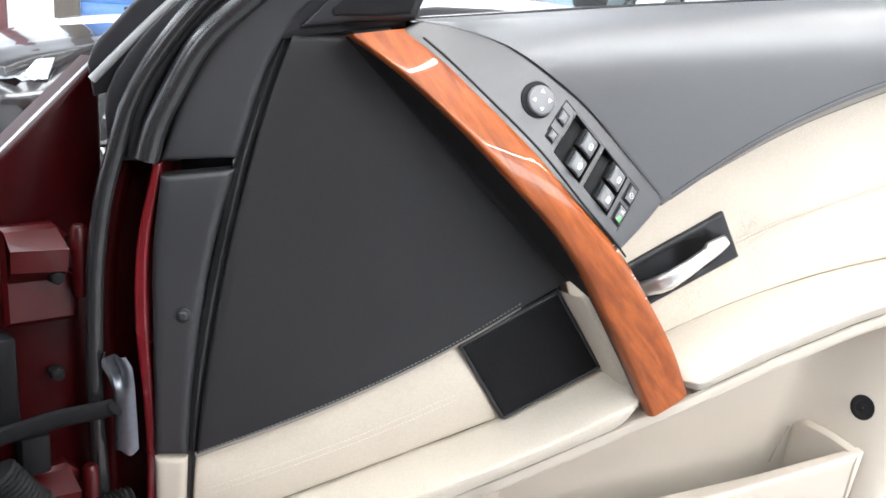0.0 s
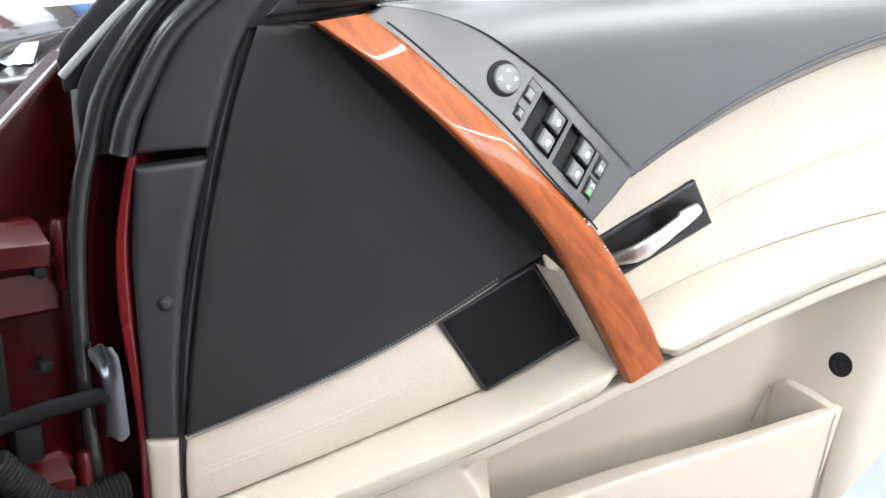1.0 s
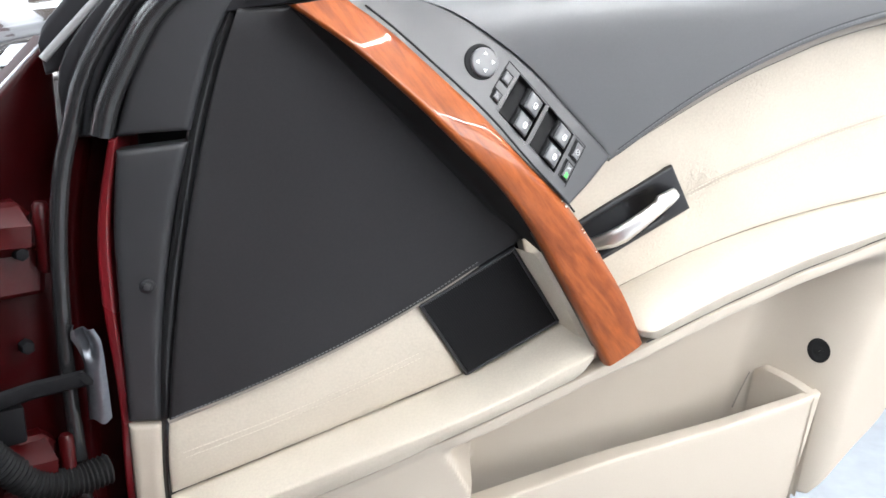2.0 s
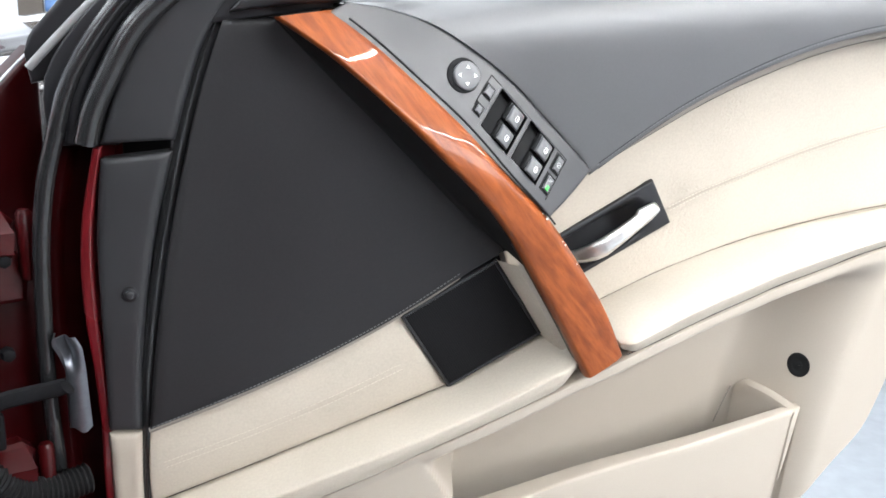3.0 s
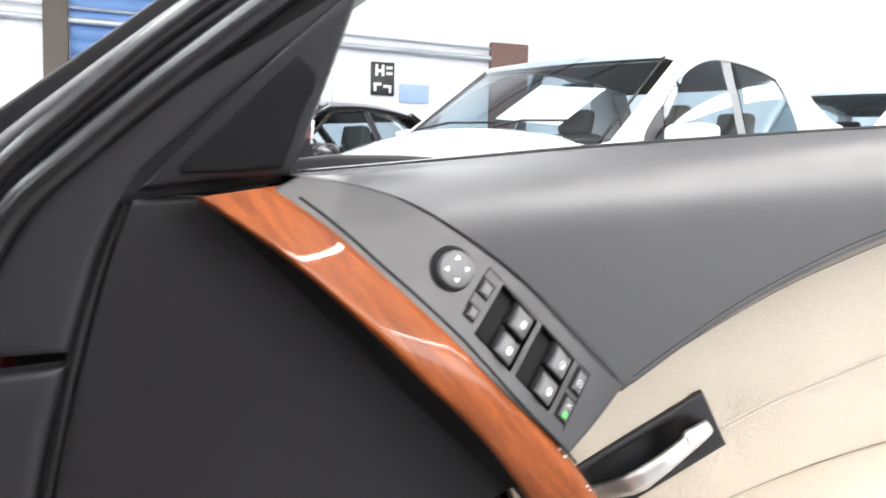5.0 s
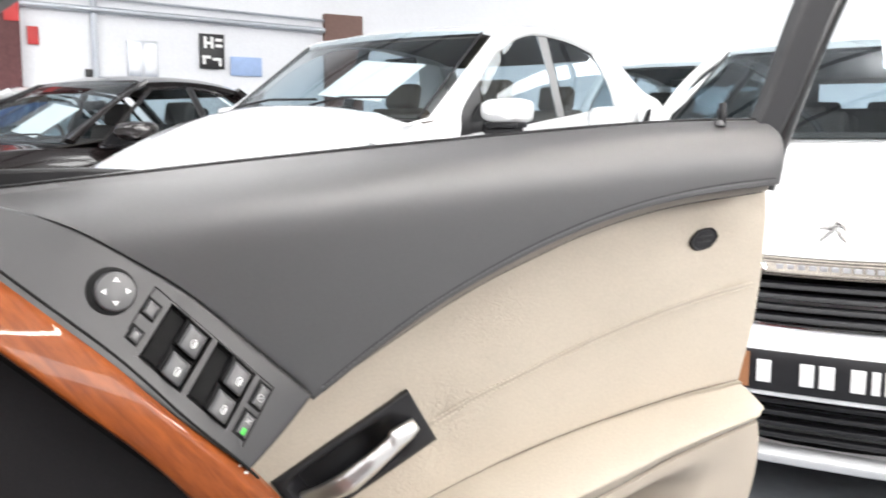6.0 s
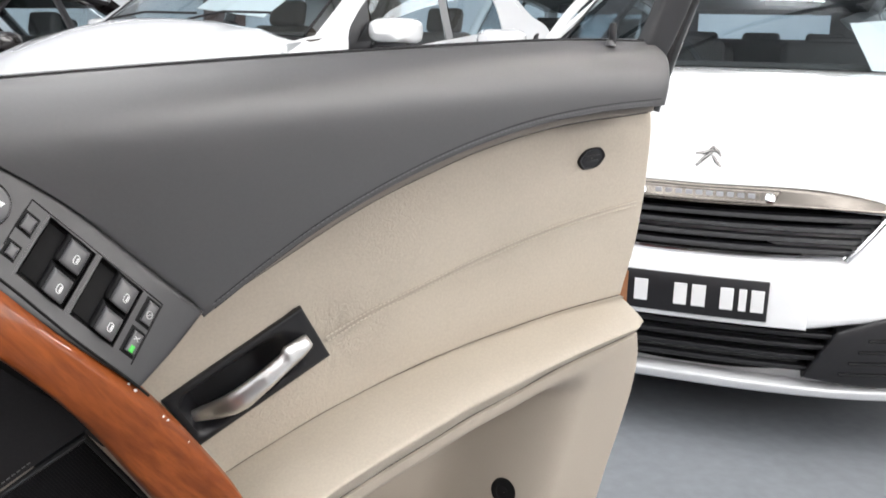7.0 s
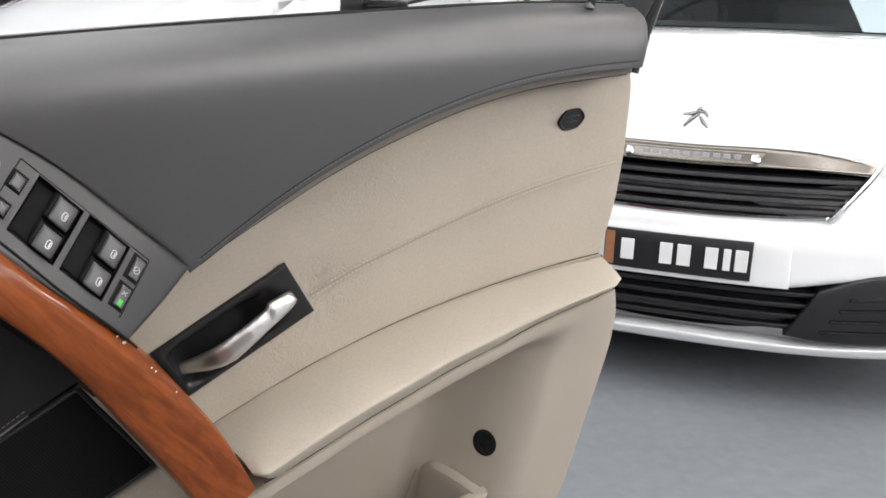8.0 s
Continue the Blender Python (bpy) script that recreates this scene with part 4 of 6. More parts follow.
def build_front_edge(door):
    bm = bmesh.new()
    left = curve([(-0.040, 0.418), (-0.037, 0.50), (-0.034, 0.59), (-0.030, 0.67), (-0.018, 0.758)])
    right = curve([(-0.003, 0.415), (0.004, 0.50), (0.018, 0.60), (0.036, 0.69), (0.057, 0.766)])
    sheet(bm, door_at, left, right, rel=0.004, nu=24, nv=6, r=0.008, back=0.03)
    strip = part("edge_trim", bm, TRIMGREY, door, "dark grey front edge trim with a round clip")
    bm = bmesh.new()
    rod(bm, frame_on(0.0, 0.599, 0.005, 0), 0.0095, 0.0085, 0.004, 24, 0.001)
    clip = part("clip", bm, BLACK, strip)
    bm = bmesh.new()
    rod(bm, frame_on(0.0, 0.599, 0.008, 0), 0.006, 0.0045, 0.004, 20, 0.001)
    part("clip_head", bm, TRIMGREY, clip)
    bm = bmesh.new()
    sheet(bm, door_at, curve([(-0.042, 0.20), (-0.043, 0.32), (-0.041, 0.414)]), curve([(-0.006, 0.20), (-0.008, 0.32), (-0.003, 0.411)]), rel=0.003, nu=10, nv=5, r=0.008, back=0.03)
    part("edge_trim_lower", bm, BEIGE_SOFT, door, "cream front edge trim")
    bm = bmesh.new()
    tube(bm, on_door(curve([(0.0, 0.20), (-0.002, 0.32), (0.004, 0.415), (0.011, 0.50), (0.027, 0.60), (0.048, 0.70), (0.068, 0.785), (0.09, 0.855), (0.112, 0.912)]), -0.012, 40), 0.010, 8)
    part("edge_groove", bm, RUBBER, door)


def build_frame(door):
    # cover of the window frame foot
    bm = bmesh.new()
    cover_l = curve([(-0.016, 0.775), (0.006, 0.835), (0.040, 0.893), (0.088, 0.943), (0.140, 0.985), (0.23, 1.045), (0.34, 1.115)])
    cover_r = curve([(0.060, 0.779), (0.076, 0.830), (0.094, 0.880), (0.116, 0.918), (0.165, 0.965), (0.245, 1.035), (0.36, 1.12)])
    sheet(bm, door_at, cover_l, cover_r, nu=34, nv=6, r=0.006, back=0.04, rel=0.006)
    part("frame_cover", bm, TRIMGREY, door, "dark grey window frame cover")
    bm = bmesh.new()
    sheet(bm, door_at, curve([(-0.070, 0.772), (-0.066, 0.845), (-0.03, 0.90), (0.03, 0.955), (0.13, 1.035), (0.3, 1.16)]), curve([(0.0, 0.772), (0.02, 0.835), (0.055, 0.895), (0.10, 0.942), (0.19, 1.01), (0.36, 1.13)]), rel=-0.012, nu=24, nv=4, r=0.003, back=0.06)
    part("frame_base", bm, BLACK, door)
    bm = bmesh.new()
    sheet(bm, door_at, curve([(0.10, 0.902), (0.232, 0.922)]), curve([(0.13, 0.94), (0.288, 1.085)]), rel=0.004, nu=8, nv=6, r=0.003, back=0.02)
    part("mirror_base", bm, BLACK, door)
    # The last, grey line paints a highlight on the glossy black frame edge.
    lines = (("frame_seal", [(-0.029, 0.777), (-0.020, 0.808), (0.001, 0.850), (0.030, 0.898), (0.079, 0.944), (0.13, 0.988), (0.20, 1.045), (0.34, 1.15)], 0.006, 0.0125, RUBBER),
             ("frame_lip", [(-0.045, 0.777), (-0.037, 0.815), (-0.018, 0.862), (0.012, 0.906), (0.06, 0.955), (0.11, 0.998), (0.20, 1.066), (0.33, 1.165)], -0.008, 0.007, BLACK),
             ("door_seal", [(-0.104, 0.20), (-0.102, 0.39), (-0.100, 0.507), (-0.0955, 0.579), (-0.0855, 0.68), (-0.074, 0.74), (-0.060, 0.785), (-0.040, 0.842), (-0.010, 0.890), (0.027, 0.935), (0.078, 0.981), (0.127, 1.025), (0.25, 1.12)], -0.005, 0.0098, RUBBER),
             ("frame_glint", [(-0.081, 0.854), (-0.056, 0.880), (-0.020, 0.916), (0.020, 0.953), (0.075, 0.998), (0.19, 1.088)], -0.020, 0.0045, POST_GLINT))
    for name, pts, rel, radius, mat in lines:
        bm = bmesh.new()
        tube(bm, on_door(curve(pts), rel, 40), radius, 12, flat=1.1)
        part(name, bm, mat, door)
    bm = bmesh.new()
    sheet(bm, door_at, curve([(-0.083, 0.837), (-0.059, 0.845), (-0.03, 0.89), (0.02, 0.945), (0.10, 1.012), (0.2, 1.09)]),
          curve([(-0.086, 0.870), (-0.080, 0.886), (-0.061, 0.908), (-0.027, 0.944), (0.026, 0.985), (0.10, 1.040), (0.19, 1.11)]), nu=30, nv=4, r=0.004, back=0.10, rel=-0.026)
    part("frame_outer", bm, BLACK, door, "black outer window frame")
    # mirror triangle with tweeter
    bm = bmesh.new()
    tri_low = curve([(0.124, 0.915), (0.17, 0.9215), (0.240, 0.928)])
    tri_up = curve([(0.166, 0.958), (0.215, 1.008), (0.296, 1.085)])
    sheet(bm, door_at, tri_low, tri_up, curve([(0.124, 0.915), (0.166, 0.958)]), curve([(0.240, 0.928), (0.253, 0.962), (0.267, 1.0), (0.296, 1.085)]), rel=0.026, nu=16, nv=14, r=0.007, back=0.03)
    sail = part("mirror_triangle", bm, BLACK, door, "black mirror triangle with a tweeter grille")
    bm = bmesh.new()
    sheet(bm, door_at, curve([(0.157, 0.928), (0.2, 0.930), (0.234, 0.934)]), curve([(0.160, 0.938), (0.2, 0.978), (0.245, 1.022)]),
          curve([(0.157, 0.928), (0.155, 0.933), (0.160, 0.938)]), curve([(0.234, 0.934), (0.248, 0.975), (0.259, 1.010), (0.245, 1.022)]), rel=0.0285, nu=12, nv=12, r=0.003, back=-0.02)
    part("tweeter_grille", bm, MESHCLOTH, sail)
    # rear window frame post
    bm = bmesh.new()
    sheet(bm, door_at, curve([(1.066, 0.99), (1.083, 1.036), (1.100, 1.099), (1.129, 1.19)]), curve([(1.095, 0.955), (1.124, 1.02), (1.148, 1.09), (1.182, 1.185)]), rel=0.0, nu=12, nv=5, r=0.006, back=0.018)
    part("rear_post", bm, TRIMGREY, door, "dark grey rear window frame post")
    bm = bmesh.new()
    tube(bm, on_door(curve([(1.112, 0.92), (1.122, 0.97), (1.14, 1.035), (1.163, 1.10), (1.198, 1.19)]), -0.02, 16), 0.012, 10)
    part("rear_seal", bm, RUBBER, door)
    # lock pin
    bm = bmesh.new()
    rod(bm, pose(*door_at(1.013, 1.006, 0.004)), 0.0046, 0.0042, 0.026, 12, 0.001)
    pin = part("lock_pin", bm, BLACK, door)
    bm = bmesh.new()
    rod(bm, pose(*door_at(1.012, 0.997, 0.004)), 0.0065, 0.005, 0.006, 16)
    part("pin_collar", bm, GREY, pin)
    # outer mirror: a red bowl with a thin bezel and its glass towards the rear
    axis, out = Vector((-0.21, 0.978, 0.0)), Vector((0.978, 0.21, 0.0))
    hub = Vector((0.238, 0.300, 0.998))

    def ring(f, depth, n=32):
        return [hub + out * depth + axis * (0.097 * f * math.copysign(abs(math.cos(q)) ** 0.8, math.cos(q))) + Vector((0, 0, 0.080 * f * math.copysign(abs(math.sin(q)) ** 0.8, math.sin(q)))) for q in np.linspace(0, 2 * math.pi, n, endpoint=False)]
    bm = bmesh.new()
    grid(bm, [ring(f, d) for f, d in ((0.90, -0.004), (0.96, 0.0), (1.0, -0.003), (1.02, -0.02), (0.98, -0.05), (0.80, -0.085), (0.45, -0.105), (0.05, -0.11))], closed=True)
    mirror = part("outer_mirror", bm, REDPAINT, door, "glossy dark red mirror housing", sharp=60)
    bm = bmesh.new()
    grid(bm, [ring(f, d) for f, d in ((0.93, -0.010), (0.935, 0.0015), (0.965, 0.003), (0.99, 0.0008), (0.985, -0.006))], closed=True)
    part("mirror_bezel", bm, CHROME, mirror)
    bm = bmesh.new()
    grid(bm, [ring(f, d) for f, d in ((0.92, -0.006), (0.6, -0.007), (0.02, -0.0075))], closed=True)
    part("mirror_glass", bm, MIRROR, mirror)
    bm = bmesh.new()
    tube(bm, [hub + Vector((-0.02, -0.06, -0.045)), hub + Vector((-0.01, -0.13, -0.055)), hub + Vector((0.0, -0.20, -0.06))], [0.030, 0.026, 0.03], 12, flat=0.7)
    part("mirror_arm", bm, BLACK, mirror)


DOOR = build_door()


def patch(bm, a, b, c, d, bulge=(0, 0, 0), nu=8, nv=6, thick=0.004):
    """A bowed pane with corners a, b (below) and d, c (above)."""
    a, b, c, d, w = (Vector(p) for p in (a, b, c, d, bulge))
    rows = []
    for v in np.linspace(0, 1, nv + 1):
        rows.append([a.lerp(b, u).lerp(d.lerp(c, u), v) + w * (4 * u * (1 - u)) * (0.6 + 0.4 * 4 * v * (1 - v)) for u in np.linspace(0, 1, nu + 1)])
    grid(bm, rows)
    if thick:
        thicken(bm, thick)
    return bm


# ---- the red car's front jamb, from which the door hangs ----
def jamb_at(a, z, rel=0.0):
    return Vector((-0.09 - 0.87 * a + 0.5 * rel, 0.06 - 0.5 * a - 0.87 * rel, z))


def jamb_frame(a, z, rel):
    m = Matrix((Vector((0.87, 0.5, 0)), Vector((0, 0, 1)), Vector((0.5, -0.87, 0)))).transposed().to_4x4()
    m.translation = jamb_at(a, z, rel)
    return m


def build_jamb():
    car = RED_CAR
    bm = bmesh.new()
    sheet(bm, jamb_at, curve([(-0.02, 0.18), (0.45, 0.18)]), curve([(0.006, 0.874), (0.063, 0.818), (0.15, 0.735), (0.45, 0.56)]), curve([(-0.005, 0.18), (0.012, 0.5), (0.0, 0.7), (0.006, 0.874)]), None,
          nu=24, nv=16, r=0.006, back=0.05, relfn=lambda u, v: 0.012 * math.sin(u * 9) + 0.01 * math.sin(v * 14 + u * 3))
    jamb = part("door_pillar", bm, REDSHADED, car, "inner door pillar, its red darkened for the shade")
    # Highlight on the red wing's edge, drawn as a thin silver strip.
    bm = bmesh.new()
    tube(bm, [jamb_at(a, z + 0.001, 0.004) for a, z in sample(curve([(0.006, 0.874), (0.063, 0.818), (0.15, 0.735), (0.45, 0.56)]), 16)], 0.0018, 8)
    part("wing_highlight", bm, SILVERPAINT, car, "highlight along the front wing's edge, drawn in silver")
    for z in (0.665, 0.385):
        bm = bmesh.new()
        m = jamb_frame(0.085, z, 0.02)
        prof = [(-0.034, -0.075), (0.040, -0.075), (0.046, -0.030), (0.030, -0.012), (0.034, 0.020), (0.020, 0.034), (-0.034, 0.034)]
        rows = [[m @ Vector((a, b, h)) for a, b in prof] for h in (-0.03, 0.004)] + [[m @ Vector((a * 0.86, b * 0.9 - 0.002, 0.010)) for a, b in prof]]
        face = grid(bm, rows, closed=True)
        bm.faces.new(face[-1])
        wedge = [(-0.03, 0.030, 0.008), (0.022, 0.030, 0.008), (0.026, 0.012, 0.038), (-0.03, 0.014, 0.034), (-0.03, -0.010, 0.030), (0.024, -0.012, 0.036), (0.024, -0.026, 0.010), (-0.03, -0.026, 0.010)]
        grid(bm, [[m @ Vector(q) for q in wedge[k:k + 2]] if k % 4 == 0 else [m @ Vector(q) for q in wedge[k:k + 2][::-1]] for k in (0, 2, 4, 6)])
        hinge = part("hinge", bm, REDHINGE, car, "red hinge bracket darkened for the jamb's shade")
        for da, dz in ((-0.015, -0.02), (-0.01, -0.128)):
            bm = bmesh.new()
            rod(bm, jamb_frame(0.085 + da, z + dz, 0.045), 0.009, 0.0075, 0.014, 6, 0.001)
            part("bolt", bm, DARKSTEEL, hinge)
        bm = bmesh.new()
        tube(bm, [jamb_at(0.045, z + dz, 0.045) for dz in (-0.045, -0.04, 0.03, 0.035)], [0.006, 0.009, 0.009, 0.006], 12)
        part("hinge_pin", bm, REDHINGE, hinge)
    bm = bmesh.new()
    tube(bm, [jamb_at(0.15, 0.478, 0.05), jamb_at(0.08, 0.488, 0.055), jamb_at(0.02, 0.490, 0.06), Vector((-0.075, -0.01, 0.492))], 0.0105, 8, flat=0.5)
    part("check_strap", bm, DARKSTEEL, car, "black door check strap")
    bm = bmesh.new()
    box(bm, jamb_frame(0.10, 0.445, 0.03), 0.03, 0.045, 0.03, 0.004)
    part("strap_bracket", bm, DARKSTEEL, car)
    bm = bmesh.new()
    box(bm, jamb_frame(0.125, 0.535, 0.03), 0.025, 0.10, 0.03, 0.006)
    part("pillar_bracket", bm, DARKSTEEL, car)
    bm = bmesh.new()
    c = curve([(0.14, 0.44), (0.112, 0.40), (0.085, 0.372), (0.04, 0.360), (0.0, 0.362)])
    pts = [jamb_at(*c(s), 0.05) for s in np.linspace(0, 1, 61)]
    tube(bm, pts, [0.017 + 0.003 * (i % 2) for i in range(61)], 12)
    part("cable_boot", bm, WELL, car, "ribbed black rubber cable boot")
    build_cabin(car)
    return car


def cabin_at(r, i, z):
    """A place by its way back from the hinge, its way into the car and its height."""
    return Vector((-0.09 + 0.5 * r - 0.87 * i, 0.06 - 0.87 * r - 0.5 * i, z))


def cabin_box(bm, r0, r1, i0, i1, z0, z1, bevel=0.03):
    m = Matrix((Vector((0.5, -0.87, 0)).normalized(), Vector((0.87, 0.5, 0)).normalized(), Vector((0, 0, 1)))).transposed().to_4x4()
    m.translation = cabin_at((r0 + r1) / 2, (i0 + i1) / 2, (z0 + z1) / 2)
    return box(bm, m, r1 - r0, i1 - i0, z1 - z0, bevel)


WIDE = 1.76


def hull(bm, stations, profile):
    """A closed body shell: each station holds its way back and the numbers for its profile of (way in, height)."""
    rows = []
    for r, *dims in stations:
        near = profile(*dims)
        far = [(WIDE - i, z) for i, z in near[:-1]][::-1]
        rows.append([cabin_at(r, i, z) for i, z in near + far])
    g = grid(bm, rows, closed=True)
    bm.faces.new(g[0][::-1])
    bm.faces.new(g[-1])
    return bm


def build_seat(car, i0):
    bm = bmesh.new()
    cabin_box(bm, 1.02, 1.50, i0, i0 + 0.50, 0.30, 0.46, 0.05)
    cushion = part("seat_cushion", bm, TAN, car)
    bm = bmesh.new()
    rows = []
    for k, half in ((0.0, 0.20), (0.15, 0.25), (0.5, 0.26), (0.85, 0.22), (1.0, 0.15)):
        c, z = 1.46 + 0.18 * k, 0.42 + 0.58 * k
        rows.append([cabin_at(c + 0.07 * math.sin(q), i0 + 0.25 + half * math.cos(q), z) for q in np.linspace(0, 2 * math.pi, 20, endpoint=False)])
    g = grid(bm, rows, closed=True)
    bm.faces.new(g[0][::-1])
    bm.faces.new(g[-1])
    part("seat_back", bm, TAN, car)
    bm = bmesh.new()
    cabin_box(bm, 1.62, 1.72, i0 + 0.12, i0 + 0.38, 1.03, 1.19, 0.04)
    part("headrest", bm, TAN, car)


# Rest of the car, out of view, added also to shade door and jamb.
def build_cabin(car):
    # front body: low wings, a crowned bonnet and a rounded nose
    front = [(-1.72, 0.26, 0.50, 0.56), (-1.66, 0.16, 0.60, 0.66), (-1.50, 0.07, 0.69, 0.75), (-1.15, 0.01, 0.75, 0.83), (-0.80, 0.0, 0.765, 0.87), (-0.45, 0.0, 0.74, 0.89), (-0.06, 0.0, 0.70, 0.90)]
    bm = bmesh.new()
    hull(bm, front, lambda t, zw, zc: [(t + 0.10, 0.20), (t + 0.02, 0.26), (t, 0.42), (t + 0.012, zw - 0.12), (t + 0.05, zw - 0.025), (t + 0.13, zw), (0.48, zw + 0.2 * (zc - zw)), (0.66, zc - 0.02), (0.88, zc)])
    nose = part("front_body", bm, REDPAINT, car, "dark red bonnet and front wings", sharp=60)
    bm = bmesh.new()
    for k in range(7):
        cabin_box(bm, -1.735, -1.69, 0.60 + 0.08 * k, 0.64 + 0.08 * k, 0.40, 0.52, 0.006)
    part("grille", bm, BLACK, nose)
    for i in (0.34, WIDE - 0.34):
        bm = bmesh.new()
        cabin_box(bm, -1.68, -1.62, i - 0.13, i + 0.13, 0.50, 0.60, 0.02)
        part("headlamp", bm, LAMPGLASS, nose)
    # rear body with the rear doors and the boot
    rear = [(1.30, 0.0, 0.90, 0.90), (1.8, 0.0, 0.91, 0.91), (2.4, 0.01, 0.92, 0.92), (2.85, 0.03, 0.92, 0.95), (3.10, 0.09, 0.86, 0.92), (3.20, 0.17, 0.70, 0.78)]
    bm = bmesh.new()
    hull(bm, rear, lambda t, zw, zc: [(t + 0.10, 0.20), (t + 0.02, 0.26), (t, 0.45), (t + 0.01, zw - 0.16), (t + 0.05, zw), (t + 0.14, zw + 0.005), (0.48, zc), (0.66, zc), (0.88, zc)])
    tail = part("rear_body", bm, REDPAINT, car, "dark red rear body and boot", sharp=60)
    for i in (0.25, WIDE - 0.25):
        bm = bmesh.new()
        cabin_box(bm, 3.10, 3.17, i - 0.14, i + 0.14, 0.68, 0.82, 0.02)
        part("tail_lamp", bm, REDSIGN, tail)
    for name, mat, dims in (("dashboard", BLACK, (0.10, 0.48, 0.34, 1.60, 0.48, 0.93)), ("cabin_floor", TRIMGREY, (-0.02, 1.34, 0.05, 1.72, 0.20, 0.28)),
                            ("sill", REDPAINT, (0.02, 1.32, -0.01, 0.12, 0.20, 0.30)), ("far_door", REDPAINT, (-0.04, 1.32, 1.66, 1.76, 0.24, 0.92)),
                            ("centre_console", BLACK, (0.45, 1.4, 0.80, 0.98, 0.28, 0.52)), ("rear_bench", TAN, (2.1, 2.35, 0.2, 1.56, 0.85, 1.08))):
        bm = bmesh.new()
        cabin_box(bm, *dims)
        part(name, bm, mat, car)
    # roof, pillars and glass
    bm = bmesh.new()
    grid(bm, [[cabin_at(r, 0.24 + 1.28 * f, z + 0.04 * math.sin(math.pi * f) - 0.02 * (1 - math.sin(math.pi * f)) ** 3) for f in np.linspace(0, 1, 13)] for r, z in ((0.82, 1.385), (0.95, 1.405), (1.4, 1.42), (1.9, 1.41), (2.3, 1.37))])
    thicken(bm, 0.03)
    part("roof", bm, REDPAINT, car, "dark red roof panel")
    for side in (0.0, 1.0):
        at = lambda r, i, z: cabin_at(r, i + side * (WIDE - 2 * i), z)
        for name, pts, radius in (("front_pillar", [(0.10, 0.17, 0.92), (0.45, 0.21, 1.20), (0.84, 0.25, 1.385)], 0.028), ("centre_pillar", [(1.34, 0.07, 0.90), (1.38, 0.15, 1.2), (1.42, 0.24, 1.40)], 0.035),
                                  ("rear_pillar", [(2.78, 0.12, 0.92), (2.55, 0.19, 1.18), (2.28, 0.26, 1.37)], 0.055), ("roof_rail", [(0.84, 0.25, 1.385), (1.4, 0.24, 1.405), (2.28, 0.26, 1.37)], 0.022)):
            bm = bmesh.new()
            tube(bm, [at(*q) for q in pts], radius, 10)
            part(name, bm, REDPAINT, car)
        bm = bmesh.new()
        patch(bm, at(1.42, 0.07, 0.91), at(2.62, 0.13, 0.925), at(2.26, 0.25, 1.36), at(1.46, 0.24, 1.39), (0, 0, 0), 8, 6)
        part("side_window", bm, GLASS, car).visible_shadow = False
        for r in (-0.86, 2.02):
            bm = bmesh.new()
            m = Matrix((Vector((0.5, -0.87, 0)).normalized(), Vector((0, 0, 1)), Vector((0.87, 0.5, 0)).normalized())).transposed().to_4x4()
            m.translation = at(r, 0.10, 0.32)
            rod(bm, m, 0.32, 0.32, 0.21, 40, 0.035)
            tyre = part("wheel", bm, TYRE, car)
            bm = bmesh.new()
            m.translation = at(r, 0.0, 0.32)
            for k in range(7):
                a = 2 * math.pi * k / 7
                tube(bm, [m @ Vector((q * math.cos(a), q * math.sin(a), 0.0)) for q in (0.04, 0.21)], [0.03, 0.02], 6)
            tube(bm, [m @ Vector((0.215 * math.cos(q), 0.215 * math.sin(q), 0)) for q in np.linspace(0, 2 * math.pi, 33)], 0.014, 6, caps=False)
            part("rim", bm, SILVER, tyre)
    for name, a, b, c, d in (("windscreen", (0.10, 0.20, 0.93), (0.10, WIDE - 0.20, 0.93), (0.84, WIDE - 0.27, 1.38), (0.84, 0.27, 1.38)), ("rear_window", (2.76, 0.2, 0.94), (2.76, WIDE - 0.2, 0.94), (2.30, WIDE - 0.3, 1.36), (2.30, 0.3, 1.36))):
        bm = bmesh.new()
        patch(bm, cabin_at(*a), cabin_at(*b), cabin_at(*c), cabin_at(*d), (0, 0, 0.03), 10, 6)
        part(name, bm, GLASS, car).visible_shadow = False
    build_seat(car, 0.22)
    build_seat(car, 1.02)
    bm = bmesh.new()
    tube(bm, [cabin_at(0.62 + 0.05 * math.sin(q), 0.46 + 0.19 * math.cos(q), 0.84 + 0.18 * math.sin(q)) for q in np.linspace(0, 2 * math.pi, 33)], 0.015, 8, caps=False)
    part("steering_wheel", bm, BLACK, car)


def build_catch(door):
    bm = bmesh.new()
    rows = []
    for s in np.linspace(0, 1, 25):
        z = 0.553 - 0.121 * s
        x0 = float(np.interp(z, [0.43, 0.47, 0.511, 0.53, 0.545, 0.553], [-0.080, -0.078, -0.076, -0.082, -0.089, -0.086]))
        x1 = float(np.interp(z, [0.43, 0.517, 0.54, 0.553], [-0.055, -0.055, -0.056, -0.062]))
        cup = 0.016 * ease(z, 0.505, 0.535)
        rows.append([door_at(x0 + (x1 - x0) * v, z + 0.004 * math.sin(7 * v) * ease(s, 0.85, 1.0), 0.012 + 0.004 * math.sin(math.pi * v) - cup * math.sin(math.pi * min(1, v * 1.15)) ** 2 - 0.018 * max(0, 1 - v / 0.10) ** 2) for v in np.linspace(0, 1, 15)])
    grid(bm, rows)
    thicken(bm, 0.002)
    part("catch_plate", bm, ZINC, door, "worn grey steel catch plate")


build_jamb()
build_catch(DOOR)


